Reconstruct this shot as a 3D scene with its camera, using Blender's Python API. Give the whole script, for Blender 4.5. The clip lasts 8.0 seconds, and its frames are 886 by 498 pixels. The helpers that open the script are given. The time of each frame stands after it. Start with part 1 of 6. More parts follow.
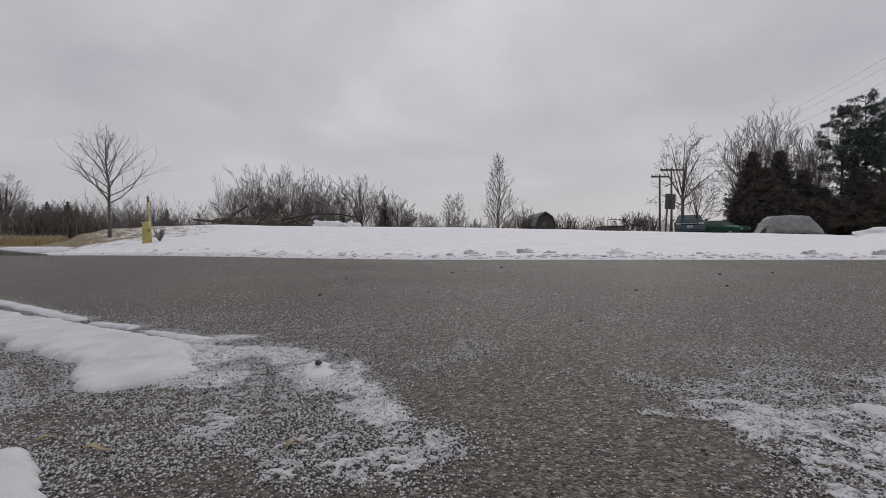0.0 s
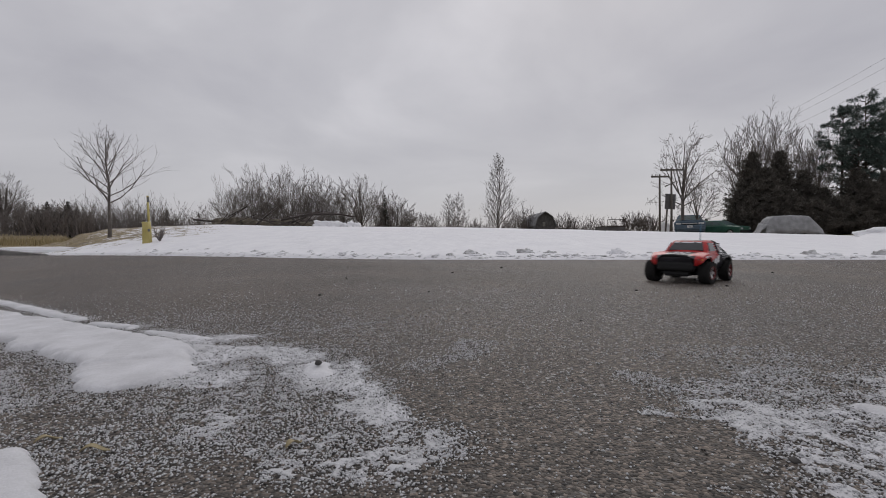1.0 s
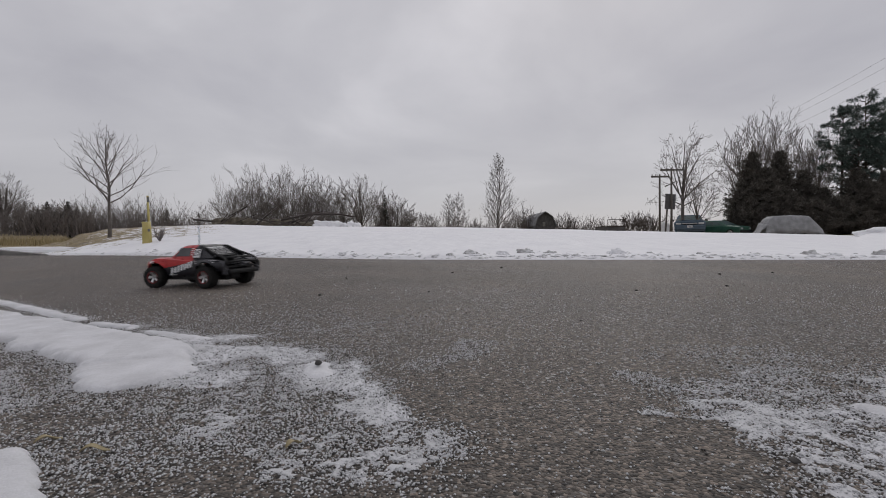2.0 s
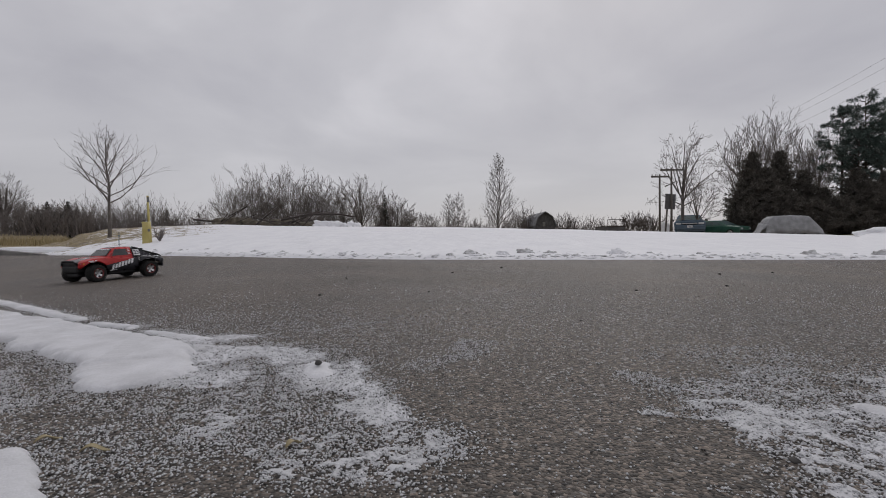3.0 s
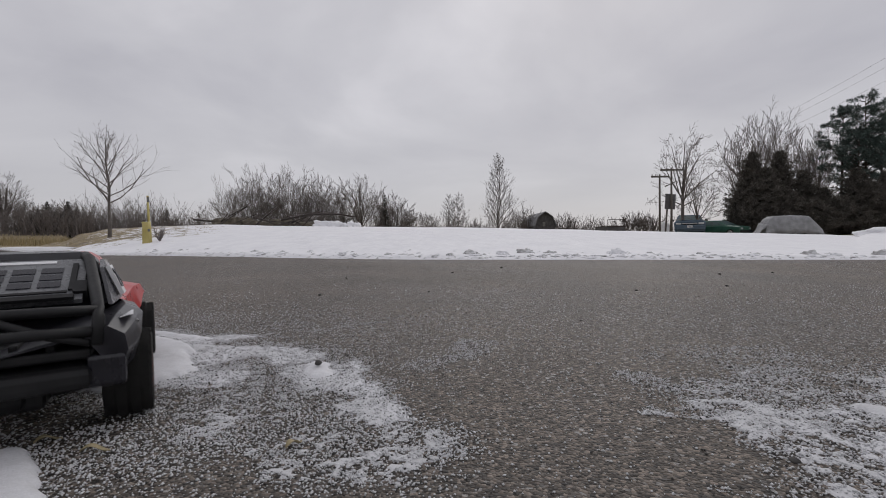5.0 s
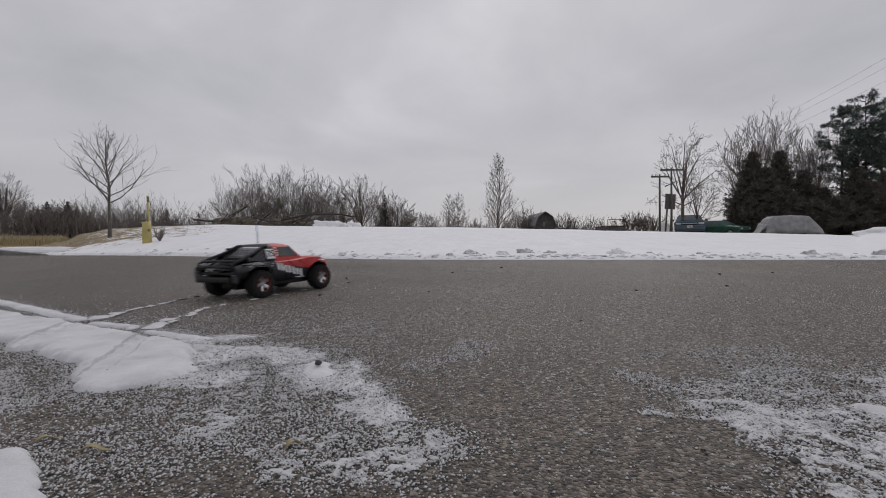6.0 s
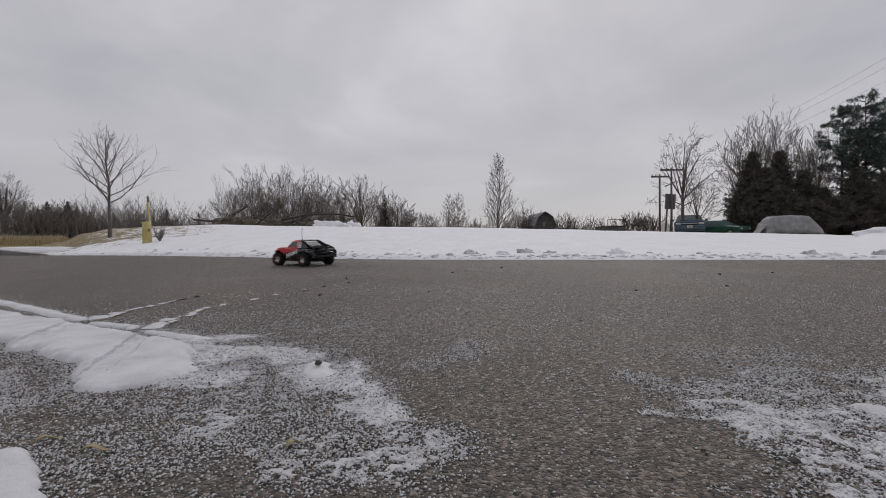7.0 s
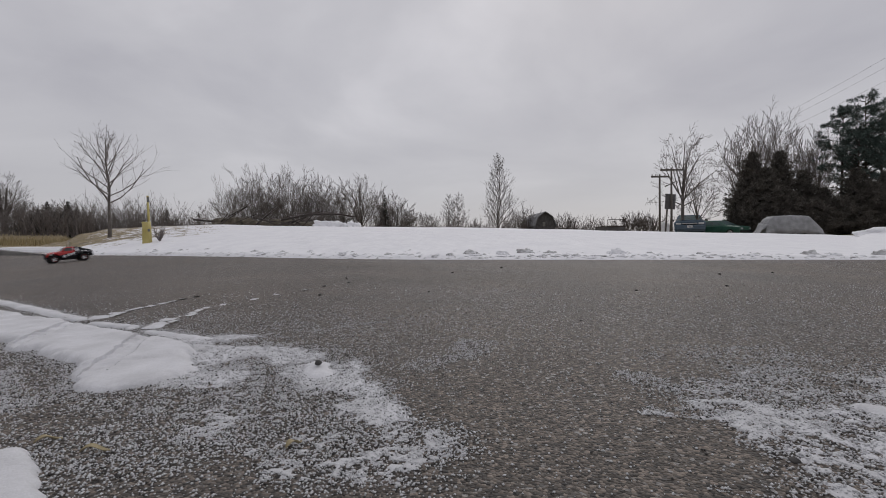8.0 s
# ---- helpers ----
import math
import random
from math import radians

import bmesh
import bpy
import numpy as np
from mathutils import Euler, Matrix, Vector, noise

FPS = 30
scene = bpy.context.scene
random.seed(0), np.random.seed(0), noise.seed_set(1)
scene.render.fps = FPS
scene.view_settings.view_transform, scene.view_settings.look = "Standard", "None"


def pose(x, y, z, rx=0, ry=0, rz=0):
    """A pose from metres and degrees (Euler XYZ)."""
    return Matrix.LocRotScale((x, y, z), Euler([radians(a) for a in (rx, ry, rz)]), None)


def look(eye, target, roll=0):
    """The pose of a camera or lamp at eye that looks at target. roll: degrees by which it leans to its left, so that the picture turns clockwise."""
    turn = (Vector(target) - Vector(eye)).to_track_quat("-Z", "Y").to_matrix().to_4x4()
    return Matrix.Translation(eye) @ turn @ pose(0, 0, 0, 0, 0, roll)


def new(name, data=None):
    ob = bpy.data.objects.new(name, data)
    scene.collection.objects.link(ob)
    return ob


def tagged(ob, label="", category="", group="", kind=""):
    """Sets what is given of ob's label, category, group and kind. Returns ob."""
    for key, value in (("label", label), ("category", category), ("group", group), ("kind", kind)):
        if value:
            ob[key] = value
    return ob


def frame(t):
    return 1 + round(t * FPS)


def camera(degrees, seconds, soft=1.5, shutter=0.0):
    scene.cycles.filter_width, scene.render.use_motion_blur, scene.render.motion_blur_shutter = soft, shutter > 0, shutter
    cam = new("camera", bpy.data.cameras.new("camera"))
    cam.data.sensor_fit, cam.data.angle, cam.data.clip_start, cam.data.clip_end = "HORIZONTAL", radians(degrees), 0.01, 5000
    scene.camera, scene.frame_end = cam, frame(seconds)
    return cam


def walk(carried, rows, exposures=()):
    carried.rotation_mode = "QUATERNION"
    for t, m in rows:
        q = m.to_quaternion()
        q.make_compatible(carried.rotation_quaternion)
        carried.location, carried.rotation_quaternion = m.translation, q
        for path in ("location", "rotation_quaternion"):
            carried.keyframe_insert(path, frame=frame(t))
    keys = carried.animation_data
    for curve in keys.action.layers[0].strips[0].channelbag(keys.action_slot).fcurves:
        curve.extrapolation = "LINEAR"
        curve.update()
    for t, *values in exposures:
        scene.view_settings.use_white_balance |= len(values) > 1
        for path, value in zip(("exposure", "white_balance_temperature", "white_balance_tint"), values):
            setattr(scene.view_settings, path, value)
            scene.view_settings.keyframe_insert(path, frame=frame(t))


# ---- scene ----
import itertools

LENS = 88.0
cam = camera(LENS, 8.0, soft=0.95, shutter=0.32)
EYE_H = 0.220


def eye_pose(pitch, roll):
    f = Vector((0, math.cos(radians(pitch)), math.sin(radians(pitch))))
    return look((0, 0, EYE_H), Vector((0, 0, EYE_H)) + f, roll)


walk(cam, [(0.0, eye_pose(-1.25, -0.80)), (8.0, eye_pose(-1.25, -0.80))], exposures=[(0.0, 0.0), (3.7, 0.0), (4.2, 0.10), (4.7, 0.11), (5.7, 0.0), (8.0, 0.0)])

# ---- world: overcast sky ----
SUN_AZ, SUN_EL = 20.0, 38.0


def build_world():
    w = bpy.data.worlds.new("overcast_sky")
    scene.world = w
    w.use_nodes = True
    nt = w.node_tree
    nt.nodes.clear()
    N = nt.nodes.new
    L = nt.links.new
    tc = N("ShaderNodeTexCoord")
    sep = N("ShaderNodeSeparateXYZ")
    L(tc.outputs["Generated"], sep.inputs[0])
    zz = N("ShaderNodeMath"); zz.operation = "MAXIMUM"; zz.inputs[1].default_value = 0.0
    L(sep.outputs["Z"], zz.inputs[0])
    za = N("ShaderNodeMath"); za.operation = "ADD"; za.inputs[1].default_value = 0.22
    L(zz.outputs[0], za.inputs[0])
    dx = N("ShaderNodeMath"); dx.operation = "DIVIDE"
    dy = N("ShaderNodeMath"); dy.operation = "DIVIDE"
    L(sep.outputs["X"], dx.inputs[0]); L(za.outputs[0], dx.inputs[1])
    L(sep.outputs["Y"], dy.inputs[0]); L(za.outputs[0], dy.inputs[1])
    comb = N("ShaderNodeCombineXYZ")
    L(dx.outputs[0], comb.inputs[0]); L(dy.outputs[0], comb.inputs[1])
    big = N("ShaderNodeTexNoise")
    big.inputs["Scale"].default_value = 0.95
    big.inputs["Detail"].default_value = 6.0
    big.inputs["Roughness"].default_value = 0.5
    big.inputs["Distortion"].default_value = 0.35
    L(comb.outputs[0], big.inputs["Vector"])
    ramp = N("ShaderNodeValToRGB")
    e = ramp.color_ramp.elements
    e[0].position, e[0].color = 0.30, (0.405, 0.398, 0.434, 1)
    e[1].position, e[1].color = 0.72, (0.675, 0.66, 0.69, 1)
    m = ramp.color_ramp.elements.new(0.5); m.color = (0.505, 0.497, 0.527, 1)
    L(big.outputs["Fac"], ramp.inputs[0])
    # towards the horizon the cloud deck closes to an even grey
    hz = N("ShaderNodeMapRange")
    hz.inputs["From Min"].default_value, hz.inputs["From Max"].default_value = 0.0, 0.30
    L(sep.outputs["Z"], hz.inputs["Value"])
    mix = N("ShaderNodeMixRGB")
    mix.inputs[1].default_value = (0.465, 0.457, 0.482, 1)
    L(hz.outputs[0], mix.inputs[0]); L(ramp.outputs[0], mix.inputs[2])
    sky = N("ShaderNodeTexSky")
    sky.sky_type = "NISHITA"
    sky.sun_disc = False
    sky.sun_elevation, sky.sun_rotation = radians(SUN_EL), radians(SUN_AZ)
    bg1 = N("ShaderNodeBackground"); bg1.inputs["Strength"].default_value = 1.10
    L(mix.outputs[0], bg1.inputs["Color"])
    bg2 = N("ShaderNodeBackground"); bg2.inputs["Strength"].default_value = 0.05
    L(sky.outputs[0], bg2.inputs["Color"])
    ms = N("ShaderNodeMixShader"); ms.inputs[0].default_value = 0.10
    L(bg1.outputs[0], ms.inputs[1]); L(bg2.outputs[0], ms.inputs[2])
    out = N("ShaderNodeOutputWorld")
    L(ms.outputs[0], out.inputs[0])


build_world()
sun_data = bpy.data.lights.new("sun", "SUN")
sun_data.energy, sun_data.angle, sun_data.color = 0.6, radians(40), (1.0, 0.97, 0.93)
sun = new("sun", sun_data)
saz, sel = radians(SUN_AZ), radians(SUN_EL)
sun.matrix_world = look((math.sin(saz) * 50, math.cos(saz) * 50, math.tan(sel) * 50), (0, 0, 0))


# ---- materials ----
def nodes_of(name):
    m = bpy.data.materials.new(name)
    m.use_nodes = True
    nt = m.node_tree
    b = nt.nodes["Principled BSDF"]
    return m, nt, b


def ramp_node(nt, stops):
    r = nt.nodes.new("ShaderNodeValToRGB")
    el = r.color_ramp.elements
    while len(el) < len(stops):
        el.new(0.5)
    for e, (p, c) in zip(el, stops):
        e.position = p
        e.color = (*c, 1) if len(c) == 3 else c
    return r


def noisy(name, stops, scale, rough=0.7, metal=0.0, bump=0.2, bump_scale=None, detail=5, coords="Object", spec=0.5, rough_var=0.0):
    m, nt, b = nodes_of(name)
    tc = nt.nodes.new("ShaderNodeTexCoord")
    n1 = nt.nodes.new("ShaderNodeTexNoise")
    n1.inputs["Scale"].default_value, n1.inputs["Detail"].default_value = scale, detail
    nt.links.new(tc.outputs[coords], n1.inputs["Vector"])
    r = ramp_node(nt, stops)
    nt.links.new(n1.outputs["Fac"], r.inputs[0])
    nt.links.new(r.outputs[0], b.inputs["Base Color"])
    b.inputs["Roughness"].default_value, b.inputs["Metallic"].default_value = rough, metal
    b.inputs["Specular IOR Level"].default_value = spec
    n2 = nt.nodes.new("ShaderNodeTexNoise")
    n2.inputs["Scale"].default_value, n2.inputs["Detail"].default_value = bump_scale or scale * 6, 4
    nt.links.new(tc.outputs[coords], n2.inputs["Vector"])
    if rough_var:
        mr = nt.nodes.new("ShaderNodeMapRange")
        mr.inputs["To Min"].default_value, mr.inputs["To Max"].default_value = rough - rough_var, rough + rough_var
        nt.links.new(n2.outputs["Fac"], mr.inputs["Value"])
        nt.links.new(mr.outputs[0], b.inputs["Roughness"])
    if bump:
        bp = nt.nodes.new("ShaderNodeBump")
        bp.inputs["Strength"].default_value = bump
        bp.inputs["Distance"].default_value = 0.3 / (bump_scale or scale * 6)
        nt.links.new(n2.outputs["Fac"], bp.inputs["Height"])
        nt.links.new(bp.outputs[0], b.inputs["Normal"])
    return m


def two_tone():
    """Lacquer of the toy truck: red nose, fenders and doors, black below, behind, on the bonnet and the roof."""
    m, nt, b = nodes_of("two_tone_paint")
    L = nt.links.new

    def math_node(op, p, q):
        n = nt.nodes.new("ShaderNodeMath")
        n.operation = op
        for i, v in enumerate((p, q)):
            if isinstance(v, (int, float)):
                n.inputs[i].default_value = v
            else:
                L(v, n.inputs[i])
        return n.outputs[0]

    tc = nt.nodes.new("ShaderNodeTexCoord")
    sep = nt.nodes.new("ShaderNodeSeparateXYZ")
    L(tc.outputs["Object"], sep.inputs[0])
    x, y, z = sep.outputs
    ay = math_node("ABSOLUTE", y, 0)
    line = math_node("GREATER_THAN", math_node("ADD", z, math_node("MULTIPLY", x, 0.17)), 0.1185)
    fender = math_node("MULTIPLY", math_node("GREATER_THAN", x, 0.112), math_node("GREATER_THAN", z, 0.084))
    grille = math_node("MULTIPLY", math_node("GREATER_THAN", x, 0.230), math_node("LESS_THAN", ay, 0.086))
    red = math_node("MULTIPLY", math_node("MAXIMUM", line, fender), math_node("GREATER_THAN", x, -0.072))
    bonnet = math_node("MULTIPLY", math_node("MULTIPLY", math_node("LESS_THAN", ay, 0.060), math_node("GREATER_THAN", x, 0.098)), math_node("GREATER_THAN", z, 0.122))
    roof = math_node("MULTIPLY", math_node("GREATER_THAN", z, 0.2085), math_node("LESS_THAN", ay, 0.066))
    red = math_node("MULTIPLY", red, math_node("SUBTRACT", 1.0, math_node("MAXIMUM", grille, math_node("MAXIMUM", bonnet, roof))))
    dust = nt.nodes.new("ShaderNodeTexNoise")
    dust.inputs["Scale"].default_value, dust.inputs["Detail"].default_value = 34, 6
    L(tc.outputs["Object"], dust.inputs["Vector"])
    reds = ramp_node(nt, [(0.35, (0.36, 0.012, 0.014)), (0.65, (0.50, 0.022, 0.022))])
    blacks = ramp_node(nt, [(0.35, (0.012, 0.012, 0.016)), (0.7, (0.028, 0.028, 0.036))])
    L(dust.outputs["Fac"], reds.inputs[0]); L(dust.outputs["Fac"], blacks.inputs[0])
    mx = nt.nodes.new("ShaderNodeMixRGB")
    L(red, mx.inputs[0]); L(blacks.outputs[0], mx.inputs[1]); L(reds.outputs[0], mx.inputs[2])
    L(mx.outputs[0], b.inputs["Base Color"])
    mr = nt.nodes.new("ShaderNodeMapRange")
    mr.inputs["To Min"].default_value, mr.inputs["To Max"].default_value = 0.18, 0.42
    L(dust.outputs["Fac"], mr.inputs["Value"]); L(mr.outputs[0], b.inputs["Roughness"])
    return m


def asphalt():
    m, nt, b = nodes_of("asphalt")
    N, L = nt.nodes.new, nt.links.new
    tc = N("ShaderNodeTexCoord")
    vo = N("ShaderNodeTexVoronoi")
    vo.inputs["Scale"].default_value = 270.0
    L(tc.outputs["Object"], vo.inputs["Vector"])
    r = ramp_node(nt, [(0.0, (0.018, 0.0146, 0.0120)), (0.45, (0.072, 0.0595, 0.0490)), (0.75, (0.140, 0.117, 0.097)), (1.0, (0.30, 0.252, 0.212))])
    sp = N("ShaderNodeSeparateColor")
    L(vo.outputs["Color"], sp.inputs[0])
    L(sp.outputs[0], r.inputs[0])
    big = N("ShaderNodeTexNoise")
    big.inputs["Scale"].default_value, big.inputs["Detail"].default_value = 1.3, 5
    L(tc.outputs["Object"], big.inputs["Vector"])
    r2 = ramp_node(nt, [(0.3, (0.72, 0.72, 0.74)), (0.7, (1.12, 1.08, 1.02))])
    L(big.outputs["Fac"], r2.inputs[0])
    mx = N("ShaderNodeMixRGB"); mx.blend_type = "MULTIPLY"; mx.inputs[0].default_value = 1
    L(r.outputs[0], mx.inputs[1]); L(r2.outputs[0], mx.inputs[2])
    # dusting of salt and ice grains
    v2 = N("ShaderNodeTexVoronoi"); v2.inputs["Scale"].default_value = 230.0
    L(tc.outputs["Object"], v2.inputs["Vector"])
    s2 = N("ShaderNodeSeparateColor")
    L(v2.outputs["Color"], s2.inputs[0])
    n3 = N("ShaderNodeTexNoise"); n3.inputs["Scale"].default_value, n3.inputs["Detail"].default_value = 0.9, 3
    L(tc.outputs["Object"], n3.inputs["Vector"])
    add = N("ShaderNodeMath"); add.operation = "MULTIPLY_ADD"; add.inputs[1].default_value = 0.35
    L(n3.outputs["Fac"], add.inputs[0]); L(s2.outputs[1], add.inputs[2])
    th = N("ShaderNodeMapRange")
    th.inputs["From Min"].default_value, th.inputs["From Max"].default_value = 1.10, 1.17
    L(add.outputs[0], th.inputs["Value"])
    m2 = N("ShaderNodeMixRGB"); m2.inputs[2].default_value = (0.42, 0.41, 0.40, 1)
    L(th.outputs[0], m2.inputs[0]); L(mx.outputs[0], m2.inputs[1])
    L(m2.outputs[0], b.inputs["Base Color"])
    b.inputs["Roughness"].default_value = 0.62
    bp = N("ShaderNodeBump"); bp.inputs["Strength"].default_value = 0.9; bp.inputs["Distance"].default_value = 0.0036
    L(vo.outputs["Distance"], bp.inputs["Height"]); bp.invert = True
    L(bp.outputs[0], b.inputs["Normal"])
    return m


def snow():
    m, nt, b = nodes_of("snow")
    N, L = nt.nodes.new, nt.links.new
    tc = N("ShaderNodeTexCoord")
    n = N("ShaderNodeTexNoise"); n.inputs["Scale"].default_value, n.inputs["Detail"].default_value = 2.0, 8
    L(tc.outputs["Object"], n.inputs["Vector"])
    r = ramp_node(nt, [(0.25, (0.74, 0.74, 0.77)), (0.6, (0.84, 0.84, 0.86))])
    L(n.outputs["Fac"], r.inputs[0]); L(r.outputs[0], b.inputs["Base Color"])
    b.inputs["Roughness"].default_value = 0.75
    n2 = N("ShaderNodeTexNoise"); n2.inputs["Scale"].default_value, n2.inputs["Detail"].default_value = 160, 4
    L(tc.outputs["Object"], n2.inputs["Vector"])
    bp = N("ShaderNodeBump"); bp.inputs["Strength"].default_value = 0.5; bp.inputs["Distance"].default_value = 0.003
    L(n2.outputs["Fac"], bp.inputs["Height"]); L(bp.outputs[0], b.inputs["Normal"])
    return m


def field():
    """Snow cover that thins to tan grass on the hill's flank and on the far field."""
    m, nt, b = nodes_of("snowy_field")
    N, L = nt.nodes.new, nt.links.new
    tc = N("ShaderNodeTexCoord")
    sep = N("ShaderNodeSeparateXYZ"); L(tc.outputs["Object"], sep.inputs[0])
    # u = x / y tells the flank apart from the bank
    dv = N("ShaderNodeMath"); dv.operation = "DIVIDE"
    L(sep.outputs["X"], dv.inputs[0]); L(sep.outputs["Y"], dv.inputs[1])
    bare = N("ShaderNodeMapRange")
    bare.inputs["From Min"].default_value, bare.inputs["From Max"].default_value = -0.34, -0.98
    L(dv.outputs[0], bare.inputs["Value"])
    far = N("ShaderNodeMapRange")
    far.inputs["From Min"].default_value, far.inputs["From Max"].default_value = 8.6, 10.8
    L(sep.outputs["Y"], far.inputs["Value"])
    mul = N("ShaderNodeMath"); mul.operation = "MULTIPLY"
    L(bare.outputs[0], mul.inputs[0]); L(far.outputs[0], mul.inputs[1])
    beyond = N("ShaderNodeMapRange")
    beyond.inputs["From Min"].default_value, beyond.inputs["From Max"].default_value = 22.0, 30.0
    L(sep.outputs["Y"], beyond.inputs["Value"])
    mxx = N("ShaderNodeMath"); mxx.operation = "MAXIMUM"
    L(mul.outputs[0], mxx.inputs[0]); L(beyond.outputs[0], mxx.inputs[1])
    mp = N("ShaderNodeMapping"); mp.inputs["Scale"].default_value = (1.0, 0.55, 1)
    L(tc.outputs["Object"], mp.inputs[0])
    n = N("ShaderNodeTexNoise"); n.inputs["Scale"].default_value, n.inputs["Detail"].default_value = 3.2, 9
    n.inputs["Roughness"].default_value = 0.65
    L(mp.outputs[0], n.inputs["Vector"])
    ad = N("ShaderNodeMath"); ad.operation = "MULTIPLY_ADD"; ad.inputs[1].default_value = 0.53
    L(mxx.outputs[0], ad.inputs[0]); L(n.outputs["Fac"], ad.inputs[2])
    th = N("ShaderNodeMapRange")
    th.inputs["From Min"].default_value, th.inputs["From Max"].default_value = 0.70, 0.80
    L(ad.outputs[0], th.inputs["Value"])
    g = N("ShaderNodeTexNoise"); g.inputs["Scale"].default_value, g.inputs["Detail"].default_value = 3.0, 6
    L(tc.outputs["Object"], g.inputs["Vector"])
    gr = ramp_node(nt, [(0.3, (0.13, 0.10, 0.055)), (0.7, (0.33, 0.26, 0.14))])
    L(g.outputs["Fac"], gr.inputs[0])
    sr = ramp_node(nt, [(0.3, (0.76, 0.76, 0.79)), (0.65, (0.85, 0.85, 0.87))])
    L(n.outputs["Fac"], sr.inputs[0])
    mx = N("ShaderNodeMixRGB")
    L(th.outputs[0], mx.inputs[0]); L(sr.outputs[0], mx.inputs[1]); L(gr.outputs[0], mx.inputs[2])
    L(mx.outputs[0], b.inputs["Base Color"])
    b.inputs["Roughness"].default_value = 0.8
    n2 = N("ShaderNodeTexNoise"); n2.inputs["Scale"].default_value, n2.inputs["Detail"].default_value = 9, 7
    L(tc.outputs["Object"], n2.inputs["Vector"])
    bp = N("ShaderNodeBump"); bp.inputs["Strength"].default_value = 0.35; bp.inputs["Distance"].default_value = 0.05
    L(n2.outputs["Fac"], bp.inputs["Height"]); L(bp.outputs[0], b.inputs["Normal"])
    return m


M_ASPHALT, M_SNOW, M_FIELD = asphalt(), snow(), field()
M_BARK = noisy("bark", [(0.3, (0.085, 0.074, 0.068)), (0.7, (0.17, 0.152, 0.138))], 14, 0.9, bump=0.5)
M_BARK_DARK = noisy("dark_bark", [(0.3, (0.035, 0.029, 0.027)), (0.7, (0.085, 0.070, 0.062))], 10, 0.9, bump=0.4)
# bark grey, chosen light so that far haze is in the colour
M_TWIG = noisy("twigs", [(0.3, (0.115, 0.099, 0.093)), (0.7, (0.20, 0.176, 0.165))], 4, 0.9, bump=0)
# needle green with some distance haze mixed in
M_NEEDLE = noisy("needles", [(0.3, (0.034, 0.052, 0.046)), (0.7, (0.080, 0.112, 0.098))], 3, 0.75, bump=0)
M_CONCRETE = noisy("kerb_concrete", [(0.3, (0.13, 0.126, 0.12)), (0.7, (0.23, 0.222, 0.21))], 7, 0.85, bump=0.4)
M_YELLOW = noisy("yellow_plastic", [(0.3, (0.40, 0.33, 0.10)), (0.7, (0.52, 0.44, 0.17))], 6, 0.55, bump=0.1)
M_TRUCK = two_tone()
M_BLACK = noisy("black_plastic", [(0.3, (0.008, 0.008, 0.009)), (0.7, (0.017, 0.017, 0.018))], 30, 0.55, bump=0.1, rough_var=0.1, spec=0.3)
M_RUBBER = noisy("tyre_rubber", [(0.3, (0.008, 0.008, 0.008)), (0.7, (0.022, 0.021, 0.020))], 60, 0.85, bump=0.3, spec=0.3)
M_CHROME = noisy("satin_chrome", [(0.3, (0.50, 0.50, 0.51)), (0.7, (0.68, 0.68, 0.69))], 40, 0.28, metal=0.9, bump=0.05)


# ---- mesh helpers ----
def mesh_of(name, verts, faces, mat, smooth=False):
    me = bpy.data.meshes.new(name)
    me.from_pydata(verts, [], faces)
    me.update()
    for mt in (mat if isinstance(mat, (list, tuple)) else [mat]):
        me.materials.append(mt)
    if smooth:
        me.polygons.foreach_set("use_smooth", [True] * len(me.polygons))
    return me


def part(name, bm, mat, parent=None, label="", smooth=False):
    """Links a bmesh, or (verts, faces), as one mesh object under its thing."""
    if isinstance(bm, tuple):
        me = mesh_of(name, bm[0], bm[1], mat, smooth)
    else:
        me = bpy.data.meshes.new(name)
        bm.to_mesh(me)
        bm.free()
        for mt in (mat if isinstance(mat, (list, tuple)) else [mat]):
            me.materials.append(mt)
        if smooth:
            me.polygons.foreach_set("use_smooth", [True] * len(me.polygons))
    ob = new(name, me)
    if parent:
        ob.parent = parent
    if label:
        ob["label"] = label
    return ob


def thing(name, m, label, category, group="", kind=""):
    e = new(name)
    e.matrix_world = m
    return tagged(e, label, category, group, kind)


def box_bm(x0, x1, y0, y1, z0, z1, bevel=0.0, seg=2):
    bm = bmesh.new()
    bmesh.ops.create_cube(bm, size=1.0)
    for v in bm.verts:
        v.co = Vector((x0 + (v.co.x + 0.5) * (x1 - x0), y0 + (v.co.y + 0.5) * (y1 - y0), z0 + (v.co.z + 0.5) * (z1 - z0)))
    if bevel:
        bmesh.ops.bevel(bm, geom=bm.edges[:], offset=bevel, segments=seg, profile=0.5, affect="EDGES")
    return bm


def tube(path, radii, sides=6):
    """Verts and faces of a round tube along a path."""
    vs, fs = [], []
    n = len(path)
    for i, p in enumerate(path):
        d = (path[min(i + 1, n - 1)] - path[max(i - 1, 0)]).normalized()
        a = d.orthogonal().normalized()
        b2 = d.cross(a)
        for k in range(sides):
            an = 2 * math.pi * k / sides
            vs.append(p + (a * math.cos(an) + b2 * math.sin(an)) * radii[i])
        if i:
            o = (i - 1) * sides
            for k in range(sides):
                k2 = (k + 1) % sides
                fs.append((o + k, o + k2, o + sides + k2, o + sides + k))
    fs.append(tuple(range(sides - 1, -1, -1)))
    fs.append(tuple((n - 1) * sides + k for k in range(sides)))
    return vs, fs


